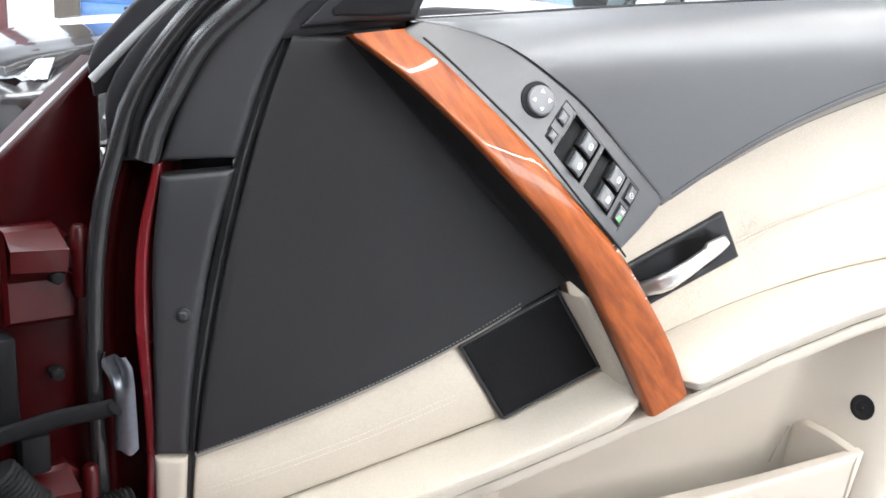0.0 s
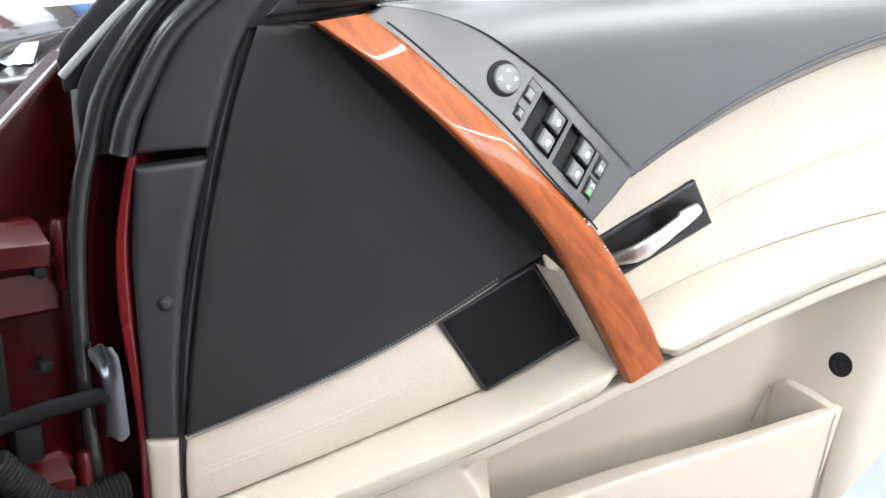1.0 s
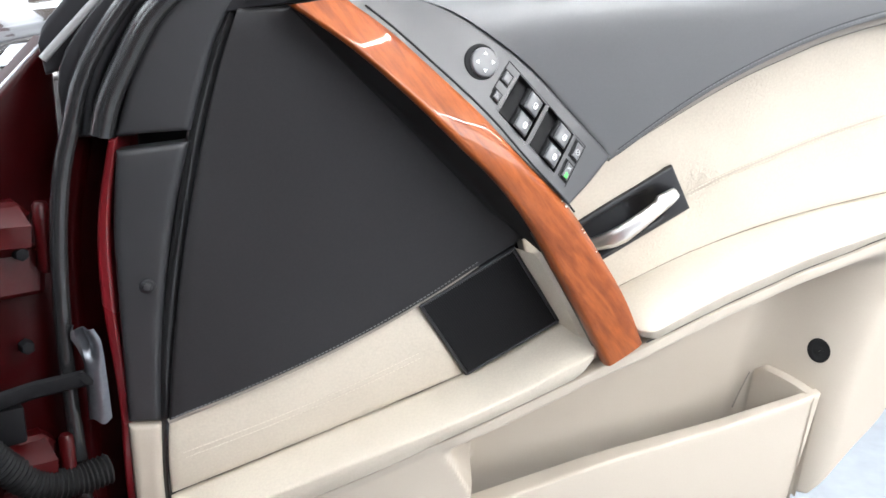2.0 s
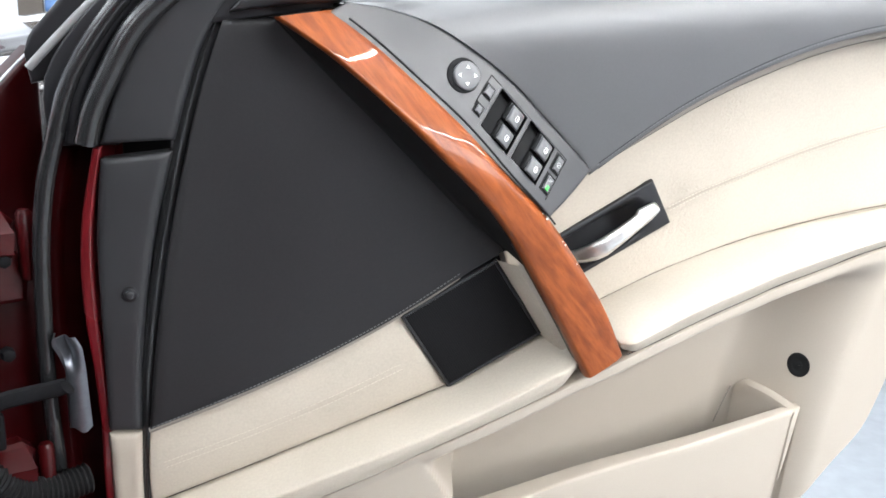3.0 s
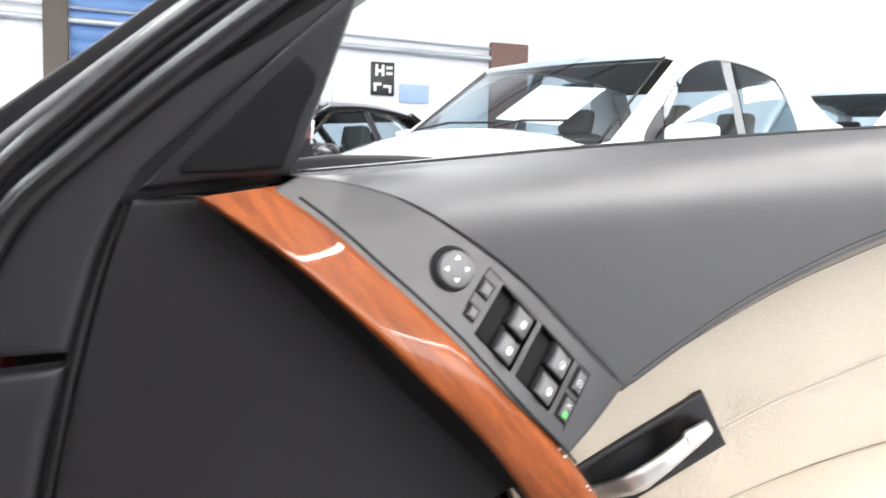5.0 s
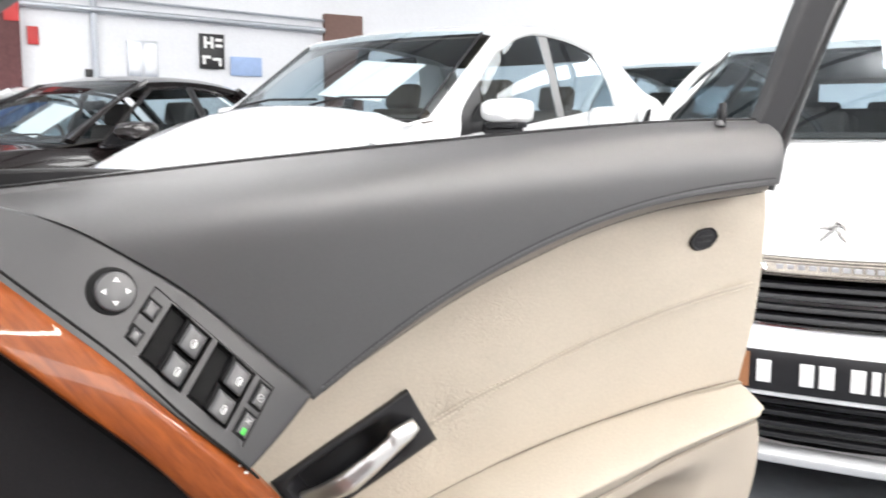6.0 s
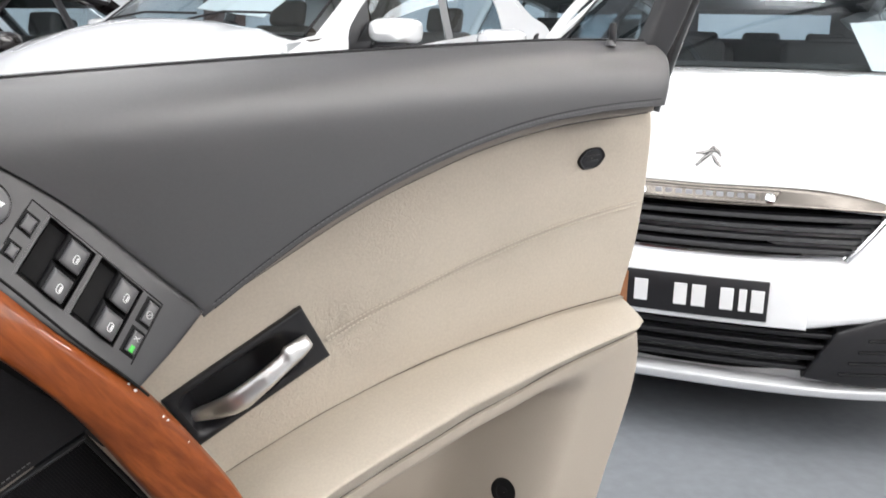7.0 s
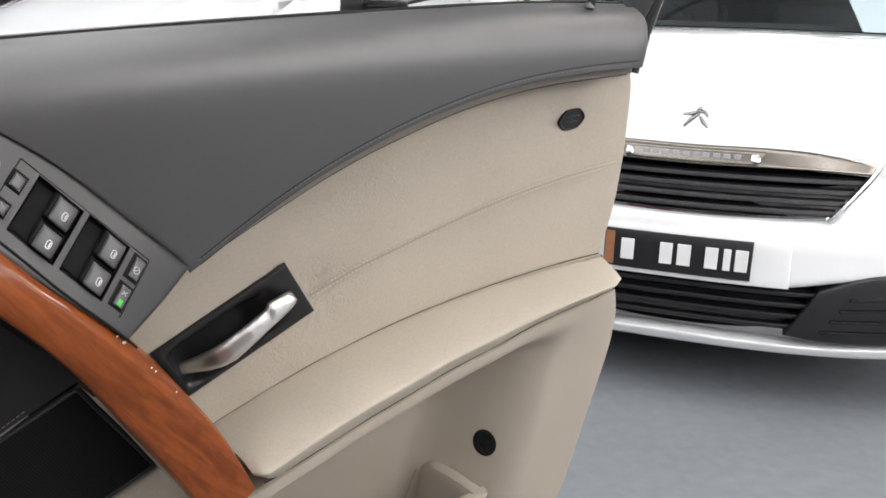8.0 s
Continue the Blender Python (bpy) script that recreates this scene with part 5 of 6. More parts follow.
# ---- parked cars: own x across (towards the car's left), y from front to rear, z up ----
def car_pose(x, y, ax, ay):
    a = Vector((ax, ay, 0)).normalized()
    m = Matrix((Vector((a.y, -a.x, 0)), a, Vector((0, 0, 1)))).transposed().to_4x4()
    m.translation = (x, y, 0)
    return m


def build_wheel(root, x, y, r=0.31):
    bm = bmesh.new()
    prof = [(-0.1, r * 0.66), (-0.1, r * 0.9), (-0.08, r * 0.98), (-0.04, r), (0.04, r), (0.08, r * 0.98), (0.1, r * 0.9), (0.1, r * 0.66)]
    grid(bm, [[Vector((x + w, y + q * math.cos(t), r + q * math.sin(t))) for w, q in prof] for t in np.linspace(0, 2 * math.pi, 33)])
    tyre = part("tyre", bm, TYRE, root)
    bm = bmesh.new()
    s = 1 if x > 0 else -1
    rows = [[Vector((x + s * w, y + r * q * math.cos(t), r + r * q * math.sin(t))) for w, q in ((0.095, 0.67), (0.05, 0.62), (0.04, 0.3), (0.07, 0.16), (0.07, 0.01))] for t in np.linspace(0, 2 * math.pi, 25)]
    grid(bm, rows)
    for k in range(5):
        t = 2 * math.pi * k / 5
        tube(bm, [(x + s * 0.075, y + r * q * math.cos(t), r + r * q * math.sin(t)) for q in (0.1, 0.62)], [0.025, 0.018], 6)
    part("rim", bm, SILVER, tyre)


def rounded_side(root, s, p, paint, foot, head):
    """Side of a rounded body: white frame with two bowed panes, a dark mirror corner and a sloping rear quarter."""
    hw, rw, ry, rz = p["hw"], p["rw"], p["roof_end"][0], p["roof_end"][1]

    def flank(y, z, rel=0.0):
        return Vector((s * (float(np.interp(z, [0.6, 1.05, 1.6, 1.75], [hw, 0.965 * hw, 0.755 * hw, 0.70 * hw])) + rel), y, z))

    def strip(name, low, high, mat, nu=20, nv=5, rel=0.0, bow=0.0):
        bm = bmesh.new()
        rows = [[flank(*(low(u) + (high(u) - low(u)) * v), rel + bow * math.sin(math.pi * v)) for u in np.linspace(0, 1, nu + 1)] for v in np.linspace(0, 1, nv + 1)]
        grid(bm, rows)
        thicken(bm, 0.006)
        return part(name, bm, mat, root)
    corner = curve([(1.24, 1.0), (1.27, 1.09), (1.40, 1.205), (1.55, 1.30), (1.71, 1.41), (1.95, 1.53), (2.13, 1.582), (2.30, 1.605)])
    pane1_low, pane1_top = curve([(1.45, 1.03), (1.75, 1.055), (2.26, 1.117)]), curve([(1.54, 1.268), (1.70, 1.397), (1.95, 1.522), (2.13, 1.575), (2.295, 1.60)])
    pane2_low, pane2_top = curve([(2.36, 1.128), (2.7, 1.168), (3.07, 1.207)]), curve([(2.415, 1.60), (2.71, 1.585), (2.955, 1.54), (3.02, 1.46)])
    for low, high in ((pane1_low, pane1_top), (pane2_low, pane2_top)):
        strip("side_window", low, high, GLASS, 14, 8, -0.004, 0.012).visible_shadow = False
    strip("mirror_corner", curve([(1.25, 1.0), (1.35, 1.01), (1.45, 1.02)]), curve([(1.27, 1.09), (1.40, 1.20), (1.535, 1.285)]), TRIMGREY)
    strip("door_post", curve([(2.265, 1.117), (2.35, 1.128)]), curve([(2.30, 1.605), (2.41, 1.605)]), POST_GLINT, 4, 8, 0.002)
    strip("door_skin", curve([(1.24, 0.82), (2.2, 0.85), (3.1, 0.90)]), curve([(1.24, 1.0), (1.45, 1.025), (1.75, 1.052), (2.26, 1.114), (2.36, 1.125), (2.7, 1.165), (3.07, 1.204)]), paint)
    strip("rear_quarter", curve([(3.07, 0.85), (3.07, 1.207), (3.068, 1.315), (3.02, 1.46), (2.955, 1.54)]), curve([(3.95, 0.85), (3.86, 1.26), (3.62, 1.33), (3.46, 1.42), (3.30, 1.56)]), paint, 24, 6)
    # front pillar skin from the windscreen to the door, and the roof rail over the panes
    bm = bmesh.new()
    rows = [[a.lerp(b, v) + Vector((s * 0.02 * math.sin(math.pi * v), 0, 0.02 * math.sin(math.pi * v))) for v in np.linspace(0, 1, 7)]
            for a, b in ((Vector((s * 0.70, 0.70, 0.98)), flank(0.75, 0.90)), (Vector((s * 0.74, 0.95, 1.045)), flank(1.05, 0.96)))]
    for k in np.linspace(0, 1, 25):
        a, b = foot.lerp(head, k), flank(*corner(0.86 * k), 0.004)
        rows.append([a.lerp(b, v) + Vector((s * 0.03 * math.sin(math.pi * v), 0, 0.012 * math.sin(math.pi * v))) for v in np.linspace(0, 1, 7)])
    grid(bm, rows)
    thicken(bm, 0.006)
    part("pillar_skin", bm, paint, root)
    bm = bmesh.new()
    wy, wz = p["ws_top"]
    top = curve([(1.80, 1.46), (1.95, 1.526), (2.13, 1.579), (2.30, 1.604), (2.415, 1.604), (2.71, 1.589), (2.955, 1.545), (3.28, 1.50)])
    rows = []
    for k in np.linspace(0, 1, 25):
        y, z = top(k)
        f = min(max((y - wy) / (ry - wy), 0), 1)
        e = Vector((s * rw * 1.0, y, wz + (rz - wz) * f + p["arch"] * math.sin(math.pi * (0.1 + 0.8 * f)) - p["arch"] * 0.31 - 0.01))
        rows.append([flank(y, z, 0.003).lerp(e, v) + Vector((s * 0.02 * math.sin(math.pi * v), 0, 0)) for v in np.linspace(0, 1, 5)])
    grid(bm, rows)
    thicken(bm, 0.006)
    part("roof_rail", bm, paint, root)


def car(name, label, m, paint, p, detail=True, cabin=None):
    cabin = cabin or TINT
    root = thing(name, label, "car", m, group="parked cars")
    hw, L, hood, cowl, cz, belt = p["hw"], p["L"], p["hood"], p["cowl"], p["cz"], p["belt"]
    (wy, wz), (ry, rz), ty = p["ws_top"], p["roof_end"], p["tail"]
    rw = p["rw"]
    crown = p.get("crown", 0.0)
    # hull
    bm = bmesh.new()
    st = [(0.10, 0.60, hood - 0.14), (0.18, 0.72, hood - 0.07), (0.28, 0.86, hood - 0.035), (0.42, 0.93, hood - 0.01), (0.75, 0.98, hood + (cz - hood) * 0.55 - 0.03), (cowl, 1.0, cz - 0.035),
          (cowl + 0.5, 1.0, belt - 0.01), (ry, 1.0, belt), (L - 0.45, 0.97, belt), (L - 0.12, 0.86, belt - 0.06), (L, 0.72, belt - 0.2)]
    rows = []
    for y, w, zt in st:
        w *= hw
        full = ease(y, 0.4, 0.8)
        deep = 0.05 * ease(y, cowl, cowl + 0.3)
        half = [(0.0, zt - deep), (0.5 * w, zt - 0.006 - deep), (0.80 * w, zt - 0.03 + 0.02 * full - deep), (0.93 * w, zt - 0.07 + 0.075 * full), (0.985 * w, zt - 0.15 + 0.085 * full),
                (w, zt - 0.28 if zt > 0.75 else zt - 0.2), (0.985 * w, 0.36), (0.95 * w, 0.24), (0.85 * w, 0.19), (0, 0.18)]
        rows.append([Vector((-x, y, z)) for x, z in half[::-1]] + [Vector((x, y, z)) for x, z in half[1:-1]])
    g = grid(bm, rows, closed=True)
    bm.faces.new(g[0][::-1])
    bm.faces.new(g[-1])
    body = part("body", bm, paint, root, sharp=50)
    bm = bmesh.new()
    box(bm, pose(0, L / 2 + 0.05, 0.165), 1.62 * hw, L - 0.5, 0.03, 0.01)
    part("undertray", bm, BLACK, root)
    # bonnet
    bm = bmesh.new()
    fe = p.get("nose", 0.10)
    def hood_at(u, k, rel):
        yf = fe + 0.16 * abs(u / hw) ** 2.4
        yc = cowl + 0.16 * (u / hw) ** 2
        z = hood + (cz - hood) * (1 - (1 - k) ** 1.7) - 0.075 * abs(u / hw) ** 3 - 0.05 * (1 - ease(k, 0, 0.12)) ** 2 * 0.4
        z += 0.008 * math.exp(-((abs(u) / hw - 0.62) / 0.06) ** 2)
        z += crown * ease(k, 0.0, 0.9) * max(0.0, 1 - (u / (0.86 * hw)) ** 2)
        return Vector((u, yf + (yc - yf) * k, z + rel))
    sheet(bm, hood_at, curve([(-0.86 * hw, 0.0), (0.86 * hw, 0.0)]), curve([(-0.80 * hw, 1.0), (0.80 * hw, 1.0)]), rel=0.004, nu=36, nv=16, r=0.01, back=0.05)
    part("bonnet", bm, paint, root)
    # roof, pillars, panes
    wb = 0.80 * hw
    A0, A1 = [(s * (wb + 0.035), cowl + 0.20, cz + 0.005) for s in (-1, 1)], [(s * rw, wy + 0.06, wz - 0.015) for s in (-1, 1)]
    C1, C0 = [(s * rw * 0.96, ry, rz - 0.03) for s in (-1, 1)], [(s * hw * 0.86, ty, belt) for s in (-1, 1)]
    bm = bmesh.new()
    rows = []
    for k in np.linspace(0, 1, 13):
        y = wy + (ry - wy) * k
        z = wz + (rz - wz) * k + p.get("arch", 0.05) * math.sin(math.pi * (0.1 + 0.8 * k)) - p.get("arch", 0.05) * 0.31
        ends = ease(min(k, 1 - k), 0, 0.16)
        rows.append([Vector((u * rw * 1.03, y + 0.03 - 0.085 * (1 - u * u) * (1 - k) ** 3 + 0.06 * (1 - u * u) * k**3, z + 0.035 * (1 - abs(u) ** 2.5) * ends - 0.02 * ease(abs(u), 0.93, 1.0))) for u in np.linspace(-1, 1, 19)])
    grid(bm, rows)
    thicken(bm, 0.03)
    part("roof", bm, paint, root)
    bm = bmesh.new()
    grid(bm, [[q + Vector((0, 0.02, -0.042)) for q in row[1:-1]] for row in rows])
    thicken(bm, 0.008)
    part("headliner", bm, cabin, root)
    bm = bmesh.new()
    patch(bm, (-wb, cowl + 0.17, cz), (wb, cowl + 0.17, cz), (rw * 0.94, wy + 0.03, wz - 0.005), (-rw * 0.94, wy + 0.03, wz - 0.005), (0, -0.14, 0.015), 12, 8)
    ws = part("windscreen", bm, GLASS, root)
    ws.visible_shadow = False
    bm = bmesh.new()
    patch(bm, (hw * 0.80, ty + 0.02, belt + 0.01), (-hw * 0.80, ty + 0.02, belt + 0.01), (-rw * 0.88, ry + 0.01, rz - 0.03), (rw * 0.88, ry + 0.01, rz - 0.03), (0, 0.10, 0.01), 10, 6)
    rear = part("rear_window", bm, GLASS, root)
    rear.visible_shadow = False
    for i, s in enumerate((-1, 1)):
        bm = bmesh.new()
        tube(bm, [Vector(A0[i]).lerp(Vector(A1[i]), k) + Vector((s * 0.02 * math.sin(math.pi * k), 0, 0.035 * math.sin(math.pi * k))) for k in np.linspace(0, 1, 10)], [q * p.get("pillar", 1) for q in (0.065, 0.052, 0.042, 0.038, 0.036, 0.036, 0.036, 0.038, 0.042, 0.05)], 10, flat=0.7)
        if "glass" in p:
            bm.free()
        else:
            part("front_pillar", bm, paint, root)
        bm = bmesh.new()
        tube(bm, [Vector((s * wb, cowl + 0.165, cz + 0.005)).lerp(Vector((s * rw * 0.94, wy + 0.025, wz)), k) for k in np.linspace(0, 0.94, 10)], 0.006, 8)
        part("windscreen_trim", bm, BLACK, root)
        bm = bmesh.new()
        tube(bm, [Vector(C0[i]).lerp(Vector(C1[i]), k) - Vector((s * 0.5 * (p.get("rear_r", 0.075) - 0.075), 0, 0)) for k in np.linspace(0, 1, 6)], p.get("rear_r", 0.075), 10, flat=0.5)
        part("rear_pillar", bm, paint, root)
        if "glass" in p:
            rounded_side(root, s, p, paint, Vector(A0[i]), Vector(A1[i]))
        # door glass and posts on the side
        y0, y1 = cowl + 0.34, ty - 0.12
        n = 0 if "glass" in p else p.get("panes", 2)
        cuts = np.linspace(0, 1, max(n, 1) + 1)
        def side(k, top):
            yb = y0 + (y1 - y0) * k
            yt = wy + 0.10 + (ry - 0.12 - wy - 0.10) * k
            return Vector((s * (hw * 0.955 if not top else rw * 1.0), yb if not top else yt, belt + 0.005 if not top else (wz + (rz - wz) * k) - 0.055 + 0.03 * math.sin(math.pi * k)))
        if n:
            bm = bmesh.new()
            tube(bm, [side(0, 0)] + [side(k, 0) + Vector((s * 0.006, 0, -0.004)) for k in np.linspace(0.02, 1, 8)], 0.012, 6)
            part("window_trim", bm, CHROME if p.get("chrome") else BLACK, root)
            bm = bmesh.new()
            tube(bm, [side(0, 0), side(0, 1)] + [side(k, 1) for k in np.linspace(0.1, 1, 8)] + [side(1, 0)], 0.015, 6)
            part("window_frame", bm, paint, root)
        for j in range(n):
            a, b = cuts[j] + 0.015, cuts[j + 1] - 0.015
            bm = bmesh.new()
            patch(bm, side(a, 0), side(b, 0), side(b, 1), side(a, 1), (s * 0.02, 0, 0), 8, 6)
            pane = part("side_window", bm, GLASS, root)
            pane.visible_shadow = False
        for j in range(1, n):
            bm = bmesh.new()
            tube(bm, [side(cuts[j], 0), side(cuts[j], 0).lerp(side(cuts[j], 1), 0.5) + Vector((s * 0.015, 0, 0)), side(cuts[j], 1)], 0.034, 8, flat=0.5, up=(1, 0, 0))
            part("door_post", bm, BLACK, root)
        # mirror
        bm = bmesh.new()
        c = Vector((s * (hw + 0.11), cowl + 0.50, belt + 0.085))
        rows = []
        for k, f in ((-0.10, 0.35), (-0.075, 0.75), (-0.02, 1.0), (0.04, 1.0), (0.055, 0.9), (0.05, 0.05)):
            rows.append([c + Vector((0.115 * f * np.sign(math.cos(t)) * abs(math.cos(t)) ** 0.5, k + 0.03 * s * math.cos(t), 0.012 + 0.062 * f * np.sign(math.sin(t)) * abs(math.sin(t)) ** 0.5)) for t in np.linspace(0, 2 * math.pi, 24, endpoint=False)])
        cap = grid(bm, rows, closed=True)
        bm.faces.new(cap[0])
        mirror = part("wing_mirror", bm, paint, root)
        bm = bmesh.new()
        tube(bm, [c + Vector((-s * 0.15, 0.03, -0.075)), c + Vector((-s * 0.05, 0.0, -0.085)), c + Vector((s * 0.09, 0.0, -0.075))], [0.03, 0.024, 0.014], 8)
        box(bm, Matrix.Translation(c + Vector((0, 0.0, -0.058))), 0.19, 0.10, 0.026, 0.010)
        patch(bm, c + Vector((-s * 0.145, -0.16, -0.09)), c + Vector((-s * 0.145, 0.02, -0.09)), c + Vector((-s * 0.165, 0.02, 0.06)), c + Vector((-s * 0.16, 0.0, 0.05)), thick=0.01, nu=2, nv=2)
        part("mirror_arm", bm, BLACK, mirror)
        # headlamp
        bm = bmesh.new()
        patch(bm, (s * 0.60 * hw, 0.17, hood - 0.17), (s * 0.93 * hw, 0.40, hood - 0.12), (s * 0.90 * hw, 0.46, hood - 0.01), (s * 0.66 * hw, 0.20, hood - 0.06), (s * 0.02, -0.04, 0), 8, 5, 0.02)
        part("headlamp", bm, LAMPGLASS, root)
        for y in (p.get("axle", 0.85), p.get("axle", 0.85) + p.get("base", 2.6)):
            build_wheel(root, s * (hw - 0.12), y)
    # cowl, wipers, dashboard, seats
    bm = bmesh.new()
    rows = [[Vector((u * wb * 1.03, cowl - 0.03 + k + 0.17 * u * u, cz - 0.012 + 0.16 * k)) for u in np.linspace(-1, 1, 13)] for k in (0, 0.06, 0.10)]
    grid(bm, rows)
    thicken(bm, 0.01)
    part("cowl", bm, BLACK, root)
    for x0, x1 in ((-0.45, 0.12), (0.12, 0.60)) if p.get("wipers", True) else ((-0.38, -0.30),):
        bm = bmesh.new()
        tube(bm, [(x0, cowl + 0.04, cz + 0.015 + crown * 0.8), ((x0 + x1) / 2, cowl + 0.03, cz + 0.05 + crown * 0.8), (x1, cowl + 0.10, cz + 0.055 + crown * 0.7)], 0.006, 6)
        part("wiper", bm, BLACK, root)
    bm = bmesh.new()
    rows = [[Vector((u * hw * 0.88, y, z)) for u in np.linspace(-1, 1, 9)] for y, z in ((cowl + 0.12, cz - 0.02), (cowl + 0.45, cz + 0.03), (cowl + 0.62, cz - 0.01), (cowl + 0.68, belt - 0.035), (ty, belt - 0.015))]
    grid(bm, rows)
    thicken(bm, 0.006)
    part("dashboard", bm, cabin, root)
    for y in (cowl + 1.35, cowl + 2.15):
        for x in (-0.36, 0.36):
            if y > ty - 0.1:
                continue
            bm = bmesh.new()
            box(bm, pose(x, y, belt + 0.04, -12, 0, 0), 0.46, 0.12, 0.24, 0.04, 3)
            box(bm, pose(x, y + 0.05, belt + p.get("rest", 0.24), -12, 0, 0), 0.26, 0.09, 0.17, 0.035, 3)
            part("seat_back", bm, cabin, root)
    if p.get("bench"):
        bm = bmesh.new()
        box(bm, pose(0, ty - 0.45, belt + 0.05, -12, 0, 0), 1.30, 0.14, 0.32, 0.04, 3)
        for x in (-0.36, 0.0, 0.36):
            box(bm, pose(x, ty - 0.42, belt + 0.19, -12, 0, 0), 0.22, 0.09, 0.12, 0.03, 3)
        part("rear_bench", bm, cabin, root)
        bm = bmesh.new()
        for x, z, w, h in ((0, 1.07, 1.5, 0.19), (0, 1.375, 1.3, 0.09), (-0.56, 1.25, 0.36, 0.20), (0.56, 1.25, 0.36, 0.20)):
            box(bm, pose(x, ty - 0.38, z), w, 0.03, h, 0.01)
        part("tailgate_trim", bm, cabin, root)
    bm = bmesh.new()
    tube(bm, [(-0.36 + 0.18 * math.cos(t), cowl + 0.78 + 0.06 * math.sin(t), belt - 0.02 + 0.17 * math.sin(t)) for t in np.linspace(0, 2 * math.pi, 24)], 0.014, 6, caps=False)
    part("steering_wheel", bm, BLACK, root)
    bm = bmesh.new()
    mx, mz = p.get("mirror", (0.0, -0.16))
    box(bm, pose(mx, wy + 0.10, wz + mz, 20, 0, 0), 0.23, 0.03, 0.07, 0.012)
    part("rear_view_mirror", bm, BLACK, root)
    if detail:
        bm = bmesh.new()
        rows = [[Vector((u * hw * 0.5, 0.075 + 0.05 * u * u, z)) for u in np.linspace(-1, 1, 9)] for z in (hood - 0.10, hood - 0.22)]
        grid(bm, rows)
        thicken(bm, 0.02)
        part("grille", bm, BLACK, root)
    if "card" in p:
        x, y, z, w, h, roll = p["card"]
        bm = bmesh.new()
        box(bm, pose(x, y, z, p.get("tilt", -56)) @ pose(0, 0, 0, 0, roll, 0), w, 0.004, h)
        part("price_card", bm, PAPER, root, "white paper card behind the windscreen")
    return root


def build_hatch():
    p = dict(hw=0.90, L=4.25, hood=0.715, cowl=0.98, cz=0.985, belt=0.97, ws_top=(1.88, 1.40), roof_end=(3.55, 1.39), tail=3.95, rest=0.10, rw=0.63, nose=0.09, rear_r=0.15, bench=True, wipers=False, mirror=(0.16, -0.10), card=(0.542, 1.405, 1.088, 0.265, 0.40, -11), tilt=-61.5, axle=0.88, base=2.62, pillar=0.62)
    m = car_pose(1.93, 0.86, 0.73, 0.68)
    root = car("white_hatchback", "white hatchback car with black grille parked facing the door", m, WHITEPAINT, p, detail=False)

    def nose(u, z, rel=0.0):
        lean = float(np.interp(z, [0.14, 0.22, 0.30, 0.45, 0.52, 0.62, 0.70], [0.07, 0.012, 0.0, 0.0, 0.012, 0.05, 0.085]))
        return Vector((u, lean + 0.33 * abs(u / 0.9) ** 2.5 - rel, z))

    def band(name, low, high, mat, rel, r=0.006, back=0.06, label="", parent=None, nu=40, nv=6):
        bm = bmesh.new()
        sheet(bm, nose, curve(low), curve(high), rel=rel, nu=nu, nv=nv, r=r, back=back)
        return part(name, bm, mat, parent or root, label)
    back = band("grille_back", [(-0.62, 0.14), (0.62, 0.14)], [(-0.62, 0.68), (0.62, 0.68)], GLOSSBLACK, -0.07, back=0.10)
    # upper grille: chrome strip, dark frame and slats
    strip = band("name_strip", [(-0.165, 0.650), (0, 0.648), (0.165, 0.650)], [(-0.185, 0.684), (0, 0.683), (0.185, 0.684)], SMOKED, 0.010, 0.005, label="smoked chrome name strip")
    for k in range(10):
        bm = bmesh.new()
        box(bm, Matrix.Translation(nose(-0.115 + 0.0255 * k, 0.667, 0.0105)), 0.017, 0.003, 0.015, 0.001, 1)
        part("name_bar", bm, SILVERPAINT, strip)
    # Bright highlights at the strip's ends, modelled as small chrome domes.
    for s in (-1, 1):
        bm = bmesh.new()
        rows = [[nose(s * (0.158 + 0.014 * f * math.cos(q)), 0.666 + 0.014 * f * math.sin(q), h) for q in np.linspace(0, 2 * math.pi, 16, endpoint=False)] for f, h in ((1, 0.008), (0.8, 0.014), (0.4, 0.0165), (0.05, 0.017))]
        grid(bm, rows, closed=True)
        part("strip_glint", bm, CHROME, strip)
    band("grille_rim_top", [(-0.435, 0.641), (-0.3, 0.645), (0, 0.642), (0.3, 0.645), (0.435, 0.641)],
         [(-0.452, 0.668), (-0.3, 0.688), (0, 0.690), (0.3, 0.688), (0.452, 0.668)], SMOKED, 0.004, 0.006, label="smoked chrome strip over the grille")
    for i, z in enumerate((0.622, 0.596, 0.570, 0.545)):
        half = (0.420, 0.40, 0.38, 0.36)[i]
        band("grille_slat", [(-half, z - 0.008), (0, z - 0.011), (half, z - 0.008)], [(-half, z + 0.006), (0, z + 0.002), (half, z + 0.006)], BLACK, -0.012, 0.003, back=0.05, nu=24, nv=2)
    for s in (-1, 1):
        bm = bmesh.new()
        tube(bm, [nose(s * u, z, 0.004) for u, z in sample(curve([(0.345, 0.526), (0.375, 0.560), (0.410, 0.603), (0.438, 0.640), (0.452, 0.664)]), 14)], 0.007, 8)
        part("grille_end", bm, CHROME, root)
    bm = bmesh.new()
    tube(bm, [nose(u, 0.524 + 0.012 * (u / 0.345) ** 2, -0.004) for u in np.linspace(-0.345, 0.345, 30)], 0.004, 6)
    part("grille_rim_low", bm, CHROME, root)
